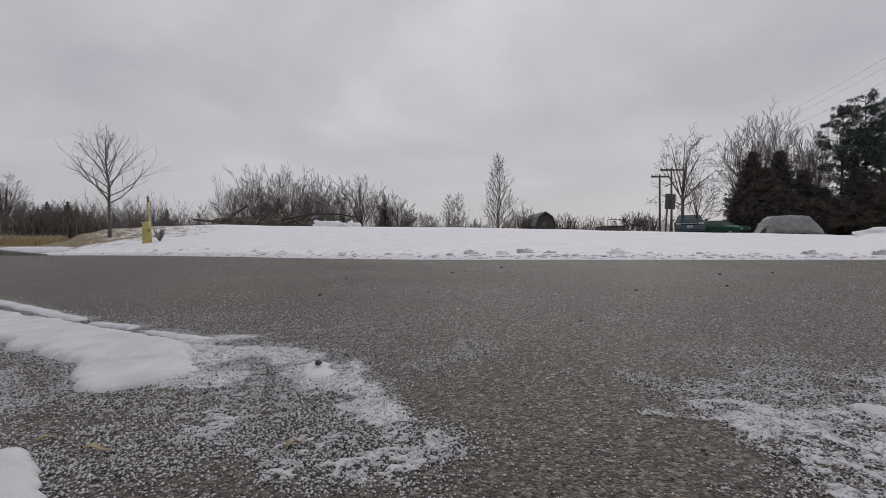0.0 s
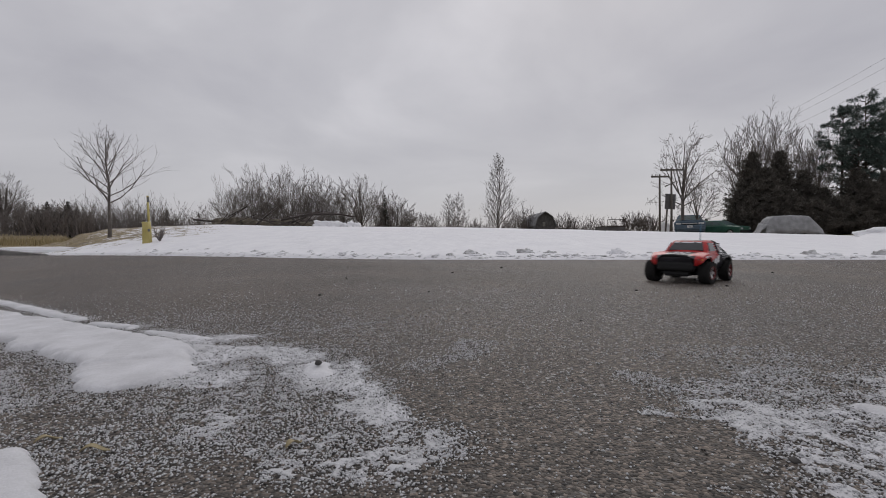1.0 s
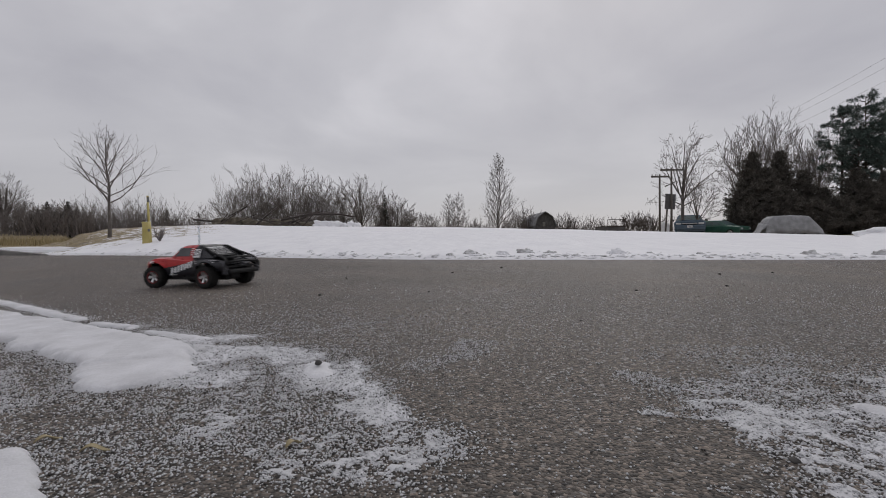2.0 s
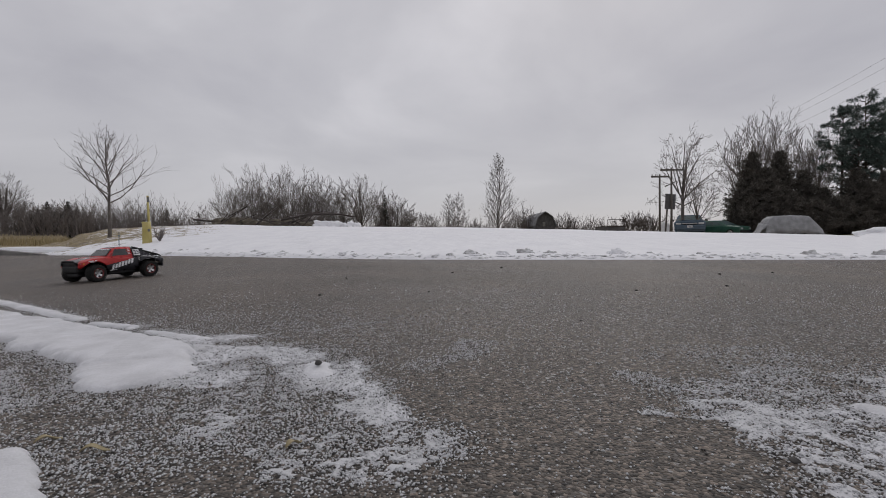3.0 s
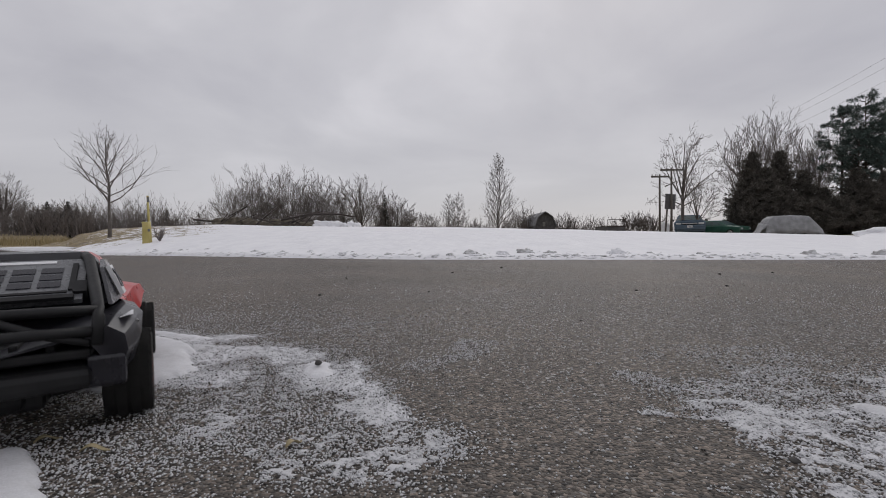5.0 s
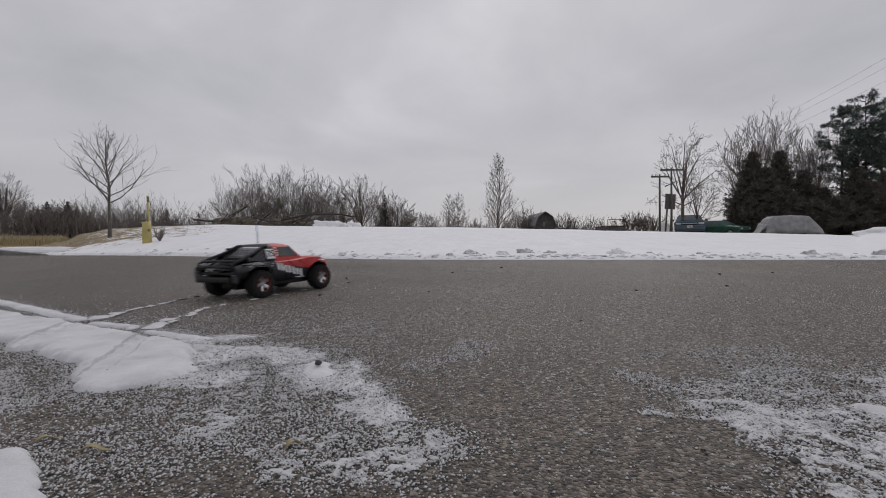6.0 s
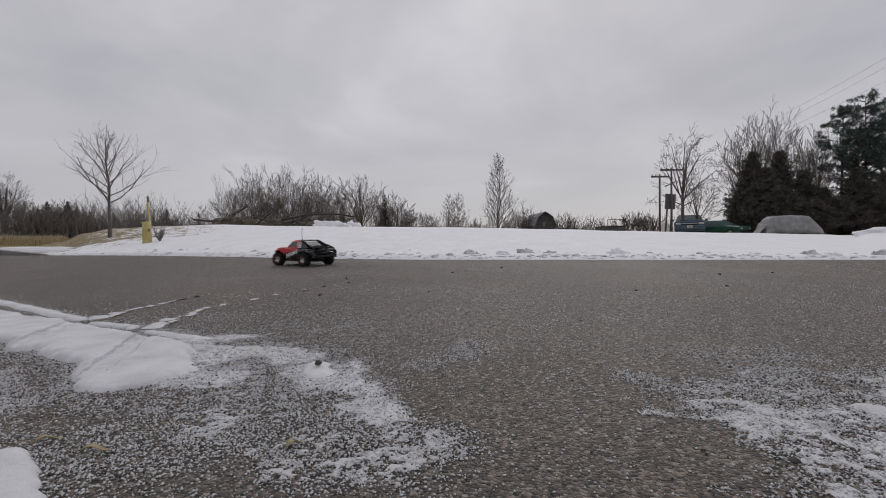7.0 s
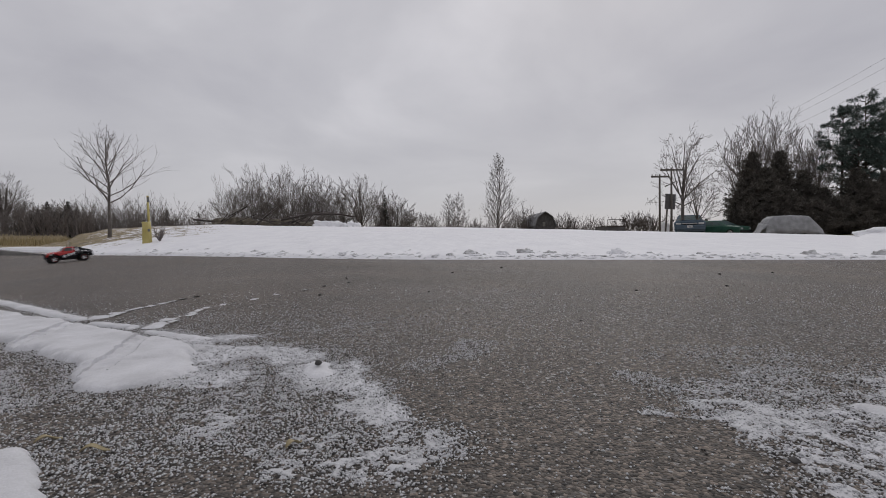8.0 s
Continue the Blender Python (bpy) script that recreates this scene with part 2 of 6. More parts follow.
def join(pieces):
    vs, fs = [], []
    for v, f in pieces:
        o = len(vs)
        vs.extend(v)
        fs.extend(tuple(i + o for i in q) for q in f)
    return vs, fs


# ---- the lie of the land ----
GA, GB, GC, GD = 0.0005, -0.0078, 0.0027, -0.0047


def smooth01(t):
    t = max(0.0, min(1.0, t))
    return t * t * (3 - 2 * t)


def road_z(x, y):
    x = max(-7.0, min(6.0, x))
    y2 = max(-1.0, min(9.0, y)) - 1.5
    return GA * x + GB * x * x + GC * y2 * y2 + GD * x * y2


def road_edge(x):
    """The far edge of the asphalt."""
    return (4.55 + 0.11 * x if x > 0 else 4.55 - 0.62 * x) + 0.25 * math.exp(-x * x / 2) + 0.02 * math.sin(3.1 * x) + 0.012 * math.sin(9.7 * x + 1)


TP, TR = math.tan(radians(-1.25)), math.tan(radians(-0.80))


def sight_z(u, fall, depth):
    """Height, at a depth, of a line from eye height that falls by fall / 812 along the bearing u."""
    return EYE_H + depth * (TP - fall / 812.0 + u * TR)


def edge_z(x):
    y = road_edge(x)
    u = x / y
    a = 452 + (460 - 452) * smooth01((u + 0.8) / 0.8)
    return sight_z(max(-1.1, min(1.1, u)), a - 441, y)


CREST = [(-1.4, 440), (-0.966, 437), (-0.89, 436), (-0.83, 428), (-0.78, 414), (-0.72, 406), (-0.60, 402), (-0.49, 399.5), (-0.33, 402), (-0.18, 403), (0.02, 404), (0.27, 407), (0.39, 409.5), (0.64, 412.5), (0.82, 415), (0.90, 418), (0.93, 412.5), (0.98, 411), (1.4, 411)]


def crest_fall(u):
    if u <= CREST[0][0]:
        return CREST[0][1]
    for (a, ya), (b, yb) in zip(CREST, CREST[1:]):
        if u <= b:
            return ya + (yb - ya) * smooth01((u - a) / (b - a))
    return CREST[-1][1]


CREST_D = 21.0


def land_z(x, y):
    """Height of the ground past the road's far edge."""
    u = max(-1.3, min(1.3, x / max(y, 0.5)))
    # follow this bearing back to the edge
    d0 = 4.8
    for _ in range(12):
        d0 = 0.5 * d0 + 0.5 * road_edge(u * d0)
    d0 = min(d0, 15.0)
    z0 = edge_z(u * d0)
    zc = sight_z(u, crest_fall(u) - 441, CREST_D)
    s = (y - d0) / (CREST_D - d0)
    if s <= 1:
        lip = 0.035 * smooth01((y - d0) / 0.12) if y > d0 else 0.0
        k = 1 - (1 - max(s, 0)) ** 1.6
        rough = 0.012 * noise.noise((x * 1.4, y * 1.4, 0)) + 0.006 * noise.noise((x * 5, y * 5, 3))
        return z0 + lip + (zc - z0 - 0.035) * k + rough * min(1, max(s, 0) * 12) * (1 - smooth01((s - 0.9) / 0.1))
    # behind the crest the ground drops; the yard with the parked cars lies higher
    low = -0.9 - 0.6 * smooth01((-u - 0.5) / 0.4) + 1.0 * smooth01((u - 0.30) / 0.12)
    z = zc + (low - zc) * smooth01((y - CREST_D) / 12.0)
    # the tan field past the side street climbs gently to the woods
    k = smooth01((-u - 0.76) / 0.07)
    if k > 0:
        f = smooth01((y - CREST_D) / 36.0)
        z += k * (sight_z(u, -5 - 27 * f, min(y, 62.0)) - z)
    return z


def columns():
    us = [-40, -12, -5, -3, -2.2, -1.8, -1.5]
    n = 260
    us += [-1.3 + 2.6 * i / n for i in range(n + 1)]
    us += [1.5, 1.8, 2.2, 3, 5, 12, 40]
    return us


def build_ground():
    # asphalt: from behind the camera to the far edge
    xs = [-60, -40, -28, -20] + [-16 + 0.25 * i for i in range(129)] + [20, 28, 40, 60]
    rows = 60
    vs, fs = [], []
    for x in xs:
        ye = min(road_edge(x), 40)
        ze = edge_z(x)
        for j in range(rows + 1):
            s = j / rows
            y = -12 + (ye + 0.12 + 12) * (s ** 0.8) if j else -300.0
            z = road_z(x, y)
            k = smooth01((y - (ye - 1.1)) / 1.1)
            vs.append((x, y, z + (ze - z) * k))
    r1 = rows + 1
    for i in range(len(xs) - 1):
        for j in range(rows):
            a = i * r1 + j
            fs.append((a, a + r1, a + r1 + 1, a + 1))
    road = part("road", (vs, fs), M_ASPHALT, smooth=True)
    tagged(road, "worn grey asphalt road, damp and strewn with ice grains", "road", kind="structure")
    # snow field: from the far edge over the crest to the horizon
    us = columns()
    vs, fs = [], []
    steps = [0.0, 0.004, 0.008, 0.012, 0.017] + [0.02 + 0.98 * (i / 46) ** 1.15 for i in range(47)]
    beyond = [22.0, 24, 27, 31, 36, 42, 50, 62, 80, 110, 160, 260, 500, 1200, 3000]
    for u in us:
        uc = max(-1.3, min(1.3, u))
        d0 = 4.8
        for _ in range(12):
            d0 = 0.5 * d0 + 0.5 * road_edge(uc * d0)
        d0 = min(d0, 15.0)
        for s in steps:
            y = d0 + (CREST_D - d0) * s
            vs.append((u * y, y, land_z(uc * y, y)))
        for y in beyond:
            vs.append((u * y, y, land_z(uc * y, y)))
    r1 = len(steps) + len(beyond)
    for i in range(len(us) - 1):
        for j in range(r1 - 1):
            a = i * r1 + j
            fs.append((a, a + r1, a + r1 + 1, a + 1))
    ground = part("ground", (vs, fs), M_FIELD, smooth=True)
    tagged(ground, "snow-covered grassy bank rising from the road to a crest", "ground", kind="structure")


build_ground()


# ---- trees ----
def grow(out, p, d, length, r, level, depth, rng, up, spread, kids, wob=0.16, rmin=0.004):
    n = max(3, int(5 - level * 0.5))
    path, radii = [p.copy()], [r]
    cur, dd = p.copy(), d.copy()
    for i in range(n):
        dd = (dd + Vector((rng.uniform(-1, 1), rng.uniform(-1, 1), rng.uniform(-0.6, 1))) * wob + Vector((0, 0, up))).normalized()
        cur = cur + dd * (length / n)
        path.append(cur.copy())
        radii.append(max(r * (1 - 0.72 * (i + 1) / n), rmin * 0.6))
    out.append((level, tube(path, radii, 6 if level < 1 else 4 if level < 2 else 3)))
    if level >= depth:
        return
    k = kids[min(level, len(kids) - 1)]
    for j in range(k):
        s = (j + rng.uniform(0.2, 0.9)) / k
        s = 0.22 + 0.76 * s
        f = s * n
        i = min(int(f), n - 1)
        q = path[i].lerp(path[i + 1], f - i)
        dloc = (path[i + 1] - path[i]).normalized()
        side = dloc.orthogonal().normalized()
        side.rotate(Matrix.Rotation(rng.uniform(0, 2 * math.pi), 3, dloc))
        a = spread * rng.uniform(0.7, 1.3)
        nd = (dloc * math.cos(a) + side * math.sin(a)).normalized()
        grow(out, q, nd, length * rng.uniform(0.42, 0.66) * (1.15 - 0.45 * s), max(r * (1 - 0.7 * s) * 0.55, rmin), level + 1, depth, rng, up, spread, kids, wob, rmin)


def bare_tree(x, y, z, height, label, seed=1, trunk=0.25, r=None, limbs=9, depth=4, up=0.10, spread=0.62, kids=(5, 5, 4, 3), lean=0.0,
              mat=None, reach=0.62, name="bare_tree", wide=1.0, group="", twig=1.0):
    """A leafless tree: a trunk that forks into limbs, and a crown of fine twigs."""
    rng = random.Random(seed)
    e = thing(name, pose(x, y, z), label, "tree", group)
    r = r or height * 0.022
    rmin = y * 0.00032
    mat = mat or M_BARK
    th = height * trunk
    top = Vector((lean, 0, th))
    path = [Vector((0, 0, -0.25)), Vector((0, 0, 0.02)), Vector((lean * 0.4, 0.02, th * 0.5)), top]
    v1 = tube(path, [r * 1.5, r * 1.25, r, r * 0.9], 8)
    out = []
    for i in range(limbs):
        s = i / max(1, limbs - 1)
        az = i * 2.4 + rng.uniform(-0.4, 0.4)
        tilt = (0.08 + 0.95 * (1 - s)) * spread * 1.5
        d = Vector((math.cos(az) * math.sin(tilt) * wide, math.sin(az) * math.sin(tilt), math.cos(tilt))).normalized()
        st = Vector((lean * (0.6 + 0.4 * s), 0, th * (0.72 + 0.28 * s)))
        grow(out, st, d, height * reach * (0.75 + 0.45 * s) * rng.uniform(0.85, 1.08), r * 0.55 * (0.7 + 0.3 * s), 1, depth, rng, up, spread, kids, 0.16, rmin)
    # keep the crown to the tree's height
    tops = sorted(v.z for l, (vs, _) in out if l > 1 for v in vs)
    m = tops[int(len(tops) * 0.995)]
    for _, (vs, _) in out:
        for v in vs:
            v.z = th * 0.72 + (v.z - th * 0.72) * (height - th * 0.72) / (m - th * 0.72)
    part("trunk", join([v1] + [t for l, t in out if l <= 1]), mat, e, smooth=True)
    tagged(part("crown", join([t for l, t in out if l > 1]), M_TWIG, e), kind="stuff")
    return e


def leader_tree(x, y, z, height, label, seed, width, r=None, group="", n=46, low=0.12, tilts=(0.55, 0.9), fork=(5, 4, 3), shape=0.75, thin=0.00024, rise=0.07, steepen=False):
    """A slim tree with one straight leader and steep side branches."""
    rng = random.Random(seed)
    e = thing("bare_tree", pose(x, y, z), label, "tree", group)
    r = r or height * 0.012
    path = [Vector((rng.uniform(-1, 1) * 0.02 * height * (i > 0), 0, -0.3 + (height + 0.3) * i / 6)) for i in range(7)]
    v1 = tube(path, [r * (0.93 * (1 - i / 6) ** 1.45 + 0.07) for i in range(7)], 7)
    rmin = y * thin
    out = []
    for i in range(n):
        s = low + (0.98 - low) * i / n
        az = i * 2.4
        L = width * ((1.0 - s) / (1 - low)) ** shape * rng.uniform(0.7, 1.15) + 0.12 * width
        tilt = tilts[1] + (tilts[0] - tilts[1]) * ((s - low) / (0.98 - low)) ** 0.6 + rng.uniform(-0.12, 0.12) if steepen else rng.uniform(*tilts)
        d = Vector((math.cos(az) * math.sin(tilt), math.sin(az) * math.sin(tilt), math.cos(tilt)))
        grow(out, Vector((0, 0, height * s)), d, L, r * 0.42 * (1 - s) + 0.006, 1, 3, rng, rise, 0.6, fork, 0.16, rmin)
    top = max(v.z for _, (vs, _) in out for v in vs)
    base = height * low
    for _, (vs, _) in out:
        for v in vs:
            if v.z > base:
                v.z = base + (v.z - base) * (height * 1.02 - base) / (top - base)
    part("trunk", v1, M_BARK, e, smooth=True)
    tagged(part("crown", join([t for l, t in out]), M_TWIG, e), kind="stuff")
    return e


def needle_clump(rng, c, r, n, length):
    """A tuft of thin needle sprays."""
    vs, fs = [], []
    for _ in range(n):
        d = Vector((rng.gauss(0, 1), rng.gauss(0, 1), rng.gauss(0.25, 0.8))).normalized()
        p = c + d * r * rng.uniform(0.1, 0.8)
        a = d.orthogonal().normalized()
        a.rotate(Matrix.Rotation(rng.uniform(0, 6.28), 3, d))
        w = length * 0.12
        o = len(vs)
        q = p + d * length
        vs += [p - a * w, p + a * w, q]
        fs.append((o, o + 1, o + 2))
    return vs, fs


def conifer(x, y, z, height, width, label, seed, bare=0.1, shape=1.0, layers=14, per=7, tuft=26, name="conifer", group="", uneven=0.25, r=None, tl=1.0, needle=None, taper=False, fine=1.0, scatter=0.03):
    """An evergreen: trunk, limbs and tufts of needles with gaps between them."""
    rng = random.Random(seed)
    e = thing(name, pose(x, y, z), label, "tree", group)
    r = r or height * 0.016
    v1 = tube([Vector((0, 0, -0.3)), Vector((0.03 * height * 0.2, 0, height * 0.5)), Vector((0, 0, height * 0.98))], [r * 1.2, r * 0.8, r * 0.15], 7)
    limbs, tufts = [], []
    for i in range(layers):
        s = bare + (1 - bare) * i / (layers - 1)
        for j in range(per):
            az = j * 2 * math.pi / per + i * 1.3 + rng.uniform(-0.4, 0.4)
            sj = min(0.985, max(bare * 0.8, s + rng.uniform(-0.8, 0.8) / layers))
            L = (width * 0.5 * min(1.0, (1 - sj) / (1 - bare)) ** shape * rng.uniform(1 - uneven, 1 + uneven) + width * 0.02) * rng.uniform(0.6, 1.15)
            p0 = Vector((0, 0, height * sj))
            p1 = p0 + Vector((math.cos(az) * L, math.sin(az) * L, L * rng.uniform(-0.05, 0.45)))
            limbs.append(tube([p0, p0.lerp(p1, 0.5) - Vector((0, 0, 0.04 * L)), p1], [r * 0.3, r * 0.2, r * 0.06], 3))
            m = max(1, int(L / (width * 0.13)))
            for q in range(m + 1):
                f = 0.3 + 0.7 * (q + rng.uniform(0, 0.6)) / (m + 1)
                c = p0.lerp(p1, min(f, 1.02)) + Vector((rng.uniform(-1, 1), rng.uniform(-1, 1), rng.uniform(-0.3, 0.7))) * width * scatter
                k = 0.30 + 0.70 * min(1.0, (1 - sj) * 1.6) if taper else 0.6 + 0.4 * min(1.0, (1 - sj) * 4) * rng.uniform(0.7, 1.2)
                tufts.append(needle_clump(rng, c, width * 0.07 * k * fine, tuft, width * 0.085 * tl * k * fine))
    part("trunk", join([v1] + limbs), M_BARK_DARK, e, smooth=True)
    tagged(part("crown", join(tufts), needle or M_NEEDLE, e), kind="stuff")
    return e


def pine(x, y, z, height, width, label, seed, bare=0.36):
    """An open pine: a bare lower trunk, rising limbs, and rounded clumps of long needles with sky between them."""
    rng = random.Random(seed)
    e = thing("pine", pose(x, y, z), label, "tree", "pines")
    r = height * 0.014
    lean = rng.uniform(-0.02, 0.02) * height
    spine = [Vector((lean * (i / 6) ** 1.5, 0, -0.3 + (height * 0.97 + 0.3) * i / 6)) for i in range(7)]
    limbs = [tube(spine, [r * (1.15 - 1.05 * i / 6) for i in range(7)], 7)]
    tufts = []
    for i in range(40):
        f = bare + (0.98 - bare) * (i + rng.uniform(-0.5, 0.5)) / 40
        f = max(bare, min(0.98, f))
        g = (f - bare) / (1 - bare)
        L = width * 0.5 * (0.55 + 0.75 * math.sin(math.pi * min(1, 0.18 + 0.72 * g))) * (1 - 0.75 * g ** 2.5) * rng.uniform(0.45, 1.05)
        az = i * 2.4 + rng.uniform(-0.5, 0.5)
        p0 = Vector((lean * f ** 1.5, 0, height * f))
        p1 = p0 + Vector((math.cos(az), math.sin(az), rng.uniform(0.1, 0.75))) * L
        mid = p0.lerp(p1, 0.5) - Vector((0, 0, 0.08 * L))
        limbs.append(tube([p0, mid, p1], [r * 0.30, r * 0.2, r * 0.08], 4))
        for _ in range(4 if L > width * 0.2 else 2):
            t = rng.uniform(0.45, 1.08)
            c = (p0.lerp(mid, t * 2) if t < 0.5 else mid.lerp(p1, t * 2 - 1)) + Vector((rng.gauss(0, 1), rng.gauss(0, 1), rng.gauss(0.3, 0.6))) * width * 0.05
            tufts.append(needle_clump(rng, c, width * rng.uniform(0.04, 0.075), 60, width * 0.05))
    part("trunk", join(limbs), M_BARK_DARK, e, smooth=True)
    tagged(part("crown", join(tufts), M_NEEDLE, e), kind="stuff")
    return e


def thicket(name, spans, label, seed, mat=None, category="bushes"):
    """Undergrowth nobody could count: many upright leafless stems. spans: (u0, u1, depth, base z, height, stems)."""
    rng = random.Random(seed)
    out = []
    for u0, u1, dep, z, h, n in spans:
        for _ in range(n):
            u = rng.uniform(u0, u1)
            y = dep * rng.uniform(0.93, 1.07)
            p = Vector((u * y, y, z))
            hh = h * rng.uniform(0.45, 1.1)
            grow(out, p, Vector((rng.uniform(-0.3, 0.3), rng.uniform(-0.3, 0.3), 1)).normalized(), hh, max(hh * 0.012, dep * 0.0004), 1, 3, rng, 0.05, 0.55, (6, 4, 2), 0.14, dep * 0.00032)
    ob = part(name, join([t for _, t in out]), mat or M_TWIG)
    return tagged(ob, label, category, kind="stuff")


def at(u, y, dz=0.0):
    return u * y, y, land_z(u * y, y) + dz


def plant_trees():
    x, y, z = at(-0.727, MAPLE_D)
    leader_tree(x, y, z, sight_z(-0.727, 222 - 441, MAPLE_D) - z, "young leafless maple standing on the snowy bank", 14, 1.40, MAPLE_D * 0.0046, n=25, low=0.30, tilts=(0.20, 1.22), fork=(5, 4, 2), shape=0.62, thin=0.00032, rise=0.075, steepen=True)
    # the clump behind the crest
    k = 0
    for u, top, y, w in [(-0.455, 318, 40, 1.5), (-0.425, 300, 41, 1.2), (-0.395, 297, 43, 1.1), (-0.365, 304, 41, 1.1), (-0.335, 298, 44, 1.1), (-0.305, 306, 42, 1.1), (-0.275, 312, 43, 1.1),
                         (-0.245, 318, 41, 1.1), (-0.218, 332, 42, 1.0), (-0.105, 345, 46, 1.2), (-0.09, 350, 44, 1.2), (-0.135, 335, 48, 1.0), (-0.03, 378, 50, 1.3)]:
        k += 1
        x, yy, z = at(u, y)
        h = sight_z(u, top - 441, y) - z
        bare_tree(x, yy, z, h, "tall leafless tree in a thick clump behind the snowbank", seed=20 + k, trunk=0.14, r=0.11, limbs=14, depth=4, up=0.045, spread=0.62, kids=(6, 5, 4, 3), reach=0.52, wide=w, group="clump of bare trees")
    u, y = -0.178, 40
    x, yy, z = at(u, y)
    bare_tree(x, yy, z, sight_z(u, 312 - 441, y) - z, "leafless tree with a pale trunk and a broad crown", seed=41, trunk=0.36, r=0.14, limbs=15, depth=4, up=0.05, spread=0.62, reach=0.46)
    for u, top, y, w in [(0.014, 345, 42, 1.5), (0.034, 342, 42, 1.7)]:
        x, yy, z = at(u, y)
        leader_tree(x, yy, z, sight_z(u, top - 441, y) - z, "slim leafless tree beyond the snow", int(u * 1000) + 60, w, 0.07, group="slim bare trees", n=40)
    x, yy, z = at(0.122, 40)
    leader_tree(x, yy, z, sight_z(0.122, 274 - 441, 40) - z, "tall slender leafless poplar with steep branches", 71, 2.3, 0.10, n=76)
    for u, top, y in [(0.18, 362, 55), (0.165, 372, 57), (0.20, 374, 56), (0.145, 384, 58), (0.325, 386, 62), (0.405, 377, 60), (0.425, 374, 60), (0.44, 378, 62), (0.07, 387, 64), (0.09, 390, 64), (0.27, 378, 60), (0.255, 380, 64), (0.285, 386, 64), (0.46, 382, 62)]:
        k += 1
        x, yy, z = at(u, y)
        bare_tree(x, yy, z, sight_z(u, top - 441, y) - z, "small leafless tree in the distance", seed=80 + k, trunk=0.10, r=0.10, limbs=11, depth=3, spread=0.58, up=0.05, kids=(6, 6, 5), reach=0.55, wide=1.3, group="distant small trees")
    x, yy, z = at(0.523, 34)
    bare_tree(x, yy, z, sight_z(0.523, 232 - 441, 34) - z, "leafless open-crowned tree beside the utility poles", seed=95, trunk=0.40, r=0.12, limbs=12, depth=4, up=0.02, spread=0.78, kids=(4, 4, 4, 3), reach=0.40)
    x, yy, z = at(0.555, 33)
    bare_tree(x, yy, z, sight_z(0.555, 310 - 441, 33) - z, "low leafless tree with drooping twigs behind parked cars", seed=97, trunk=0.3, r=0.07, limbs=10, depth=4, up=-0.02, spread=0.8, kids=(4, 4, 4, 3), reach=0.5)
    for u, top, y, s in [(0.685, 190, 44, 101), (0.72, 215, 45, 103), (0.79, 222, 46, 102), (0.65, 222, 45, 104), (0.815, 232, 46, 106)]:
        x, yy, z = at(u, y)
        bare_tree(x, yy, z, sight_z(u, top - 441, y) - z, "leafless tree rising out of the dark evergreens", seed=s, trunk=0.35, r=0.13, limbs=13, depth=4, up=0.05, spread=0.58, kids=(5, 5, 4, 3), reach=0.42)
    # left edge of the woods
    x, yy, z = at(-0.955, 48)
    bare_tree(x, yy, z, sight_z(-0.955, 306 - 441, 48) - z, "large leafless tree at the end of the woods", seed=110, trunk=0.2, r=0.16, limbs=14, depth=4, spread=0.6, up=0.05)
    for i in range(15):
        u = -0.95 + i * 0.030
        y = 52 + (i * 7) % 8
        x, yy, z = at(u, y)
        bare_tree(x, yy, z, sight_z(u, 350 + (i * 5) % 17 + max(0, i - 8) * 4 - 441, y) - z, "leafless tree in the woods along the field", seed=120 + i, trunk=0.15, r=0.10, limbs=10, depth=3, spread=0.5, up=0.05, kids=(6, 6, 5), reach=0.55, group="woods along the field")


def plant_evergreens():
    for u, top, y, w in [(-0.86, 358, 50, 2.4), (-0.815, 358, 50, 2.8), (-0.795, 366, 49, 2.4), (-0.88, 372, 49, 2.8), (-0.84, 376, 47, 3.2), (-0.60, 372, 60, 3.0), (-0.53, 378, 60, 2.0), (-0.125, 346, 43, 2.0), (-0.90, 385, 46, 3.0), (-0.77, 384, 48, 3.0)]:
        x, yy, z = at(u, y)
        conifer(x, yy, z, sight_z(u, top - 441, y) - z, w, "dark spruce among the leafless trees", int(1000 + u * 500), layers=17, per=8, tuft=22, group="spruces", tl=1.0, taper=True, needle=M_SPRUCE)
    # dense cedars and pine on the far side
    for u, top, y, w, s in [(0.675, 272, 39, 4.4, 1), (0.735, 270, 40, 4.2, 2), (0.645, 335, 38, 2.8, 3), (0.785, 305, 40, 4.2, 9), (0.83, 335, 39, 3.8, 4), (0.90, 300, 40, 4.4, 5), (0.97, 305, 39, 4.6, 6), (0.705, 300, 37, 4.0, 7), (0.935, 325, 37, 4.0, 8), (0.87, 350, 37, 3.6, 10), (0.755, 340, 36.5, 3.6, 11), (0.668, 350, 36.5, 2.6, 12), (0.81, 355, 36.5, 3.2, 13)]:
        x, yy, z = at(u, y)
        conifer(x, yy, z, sight_z(u, top - 441, y) - z, w, "dense dark cedar with needles down to the ground", 300 + s, bare=0.02, shape=0.62, layers=26, per=13, tuft=34, group="cedars", name="cedar", tl=1.0, uneven=0.35, needle=M_CEDAR, fine=0.62)
    for u, top, y, w, s, bare in [(0.922, 168, 43, 5.2, 1, 0.42), (0.868, 186, 44, 4.2, 2, 0.40), (0.99, 188, 43, 5.2, 3, 0.40), (0.955, 205, 42, 4.8, 4, 0.42), (0.905, 240, 42, 4.2, 5, 0.4)]:
        x, yy, z = at(u, y)
        pine(x, yy, z, sight_z(u, top - 441, y) - z, w, "tall green pine with an open, tufted crown", 320 + s, bare)


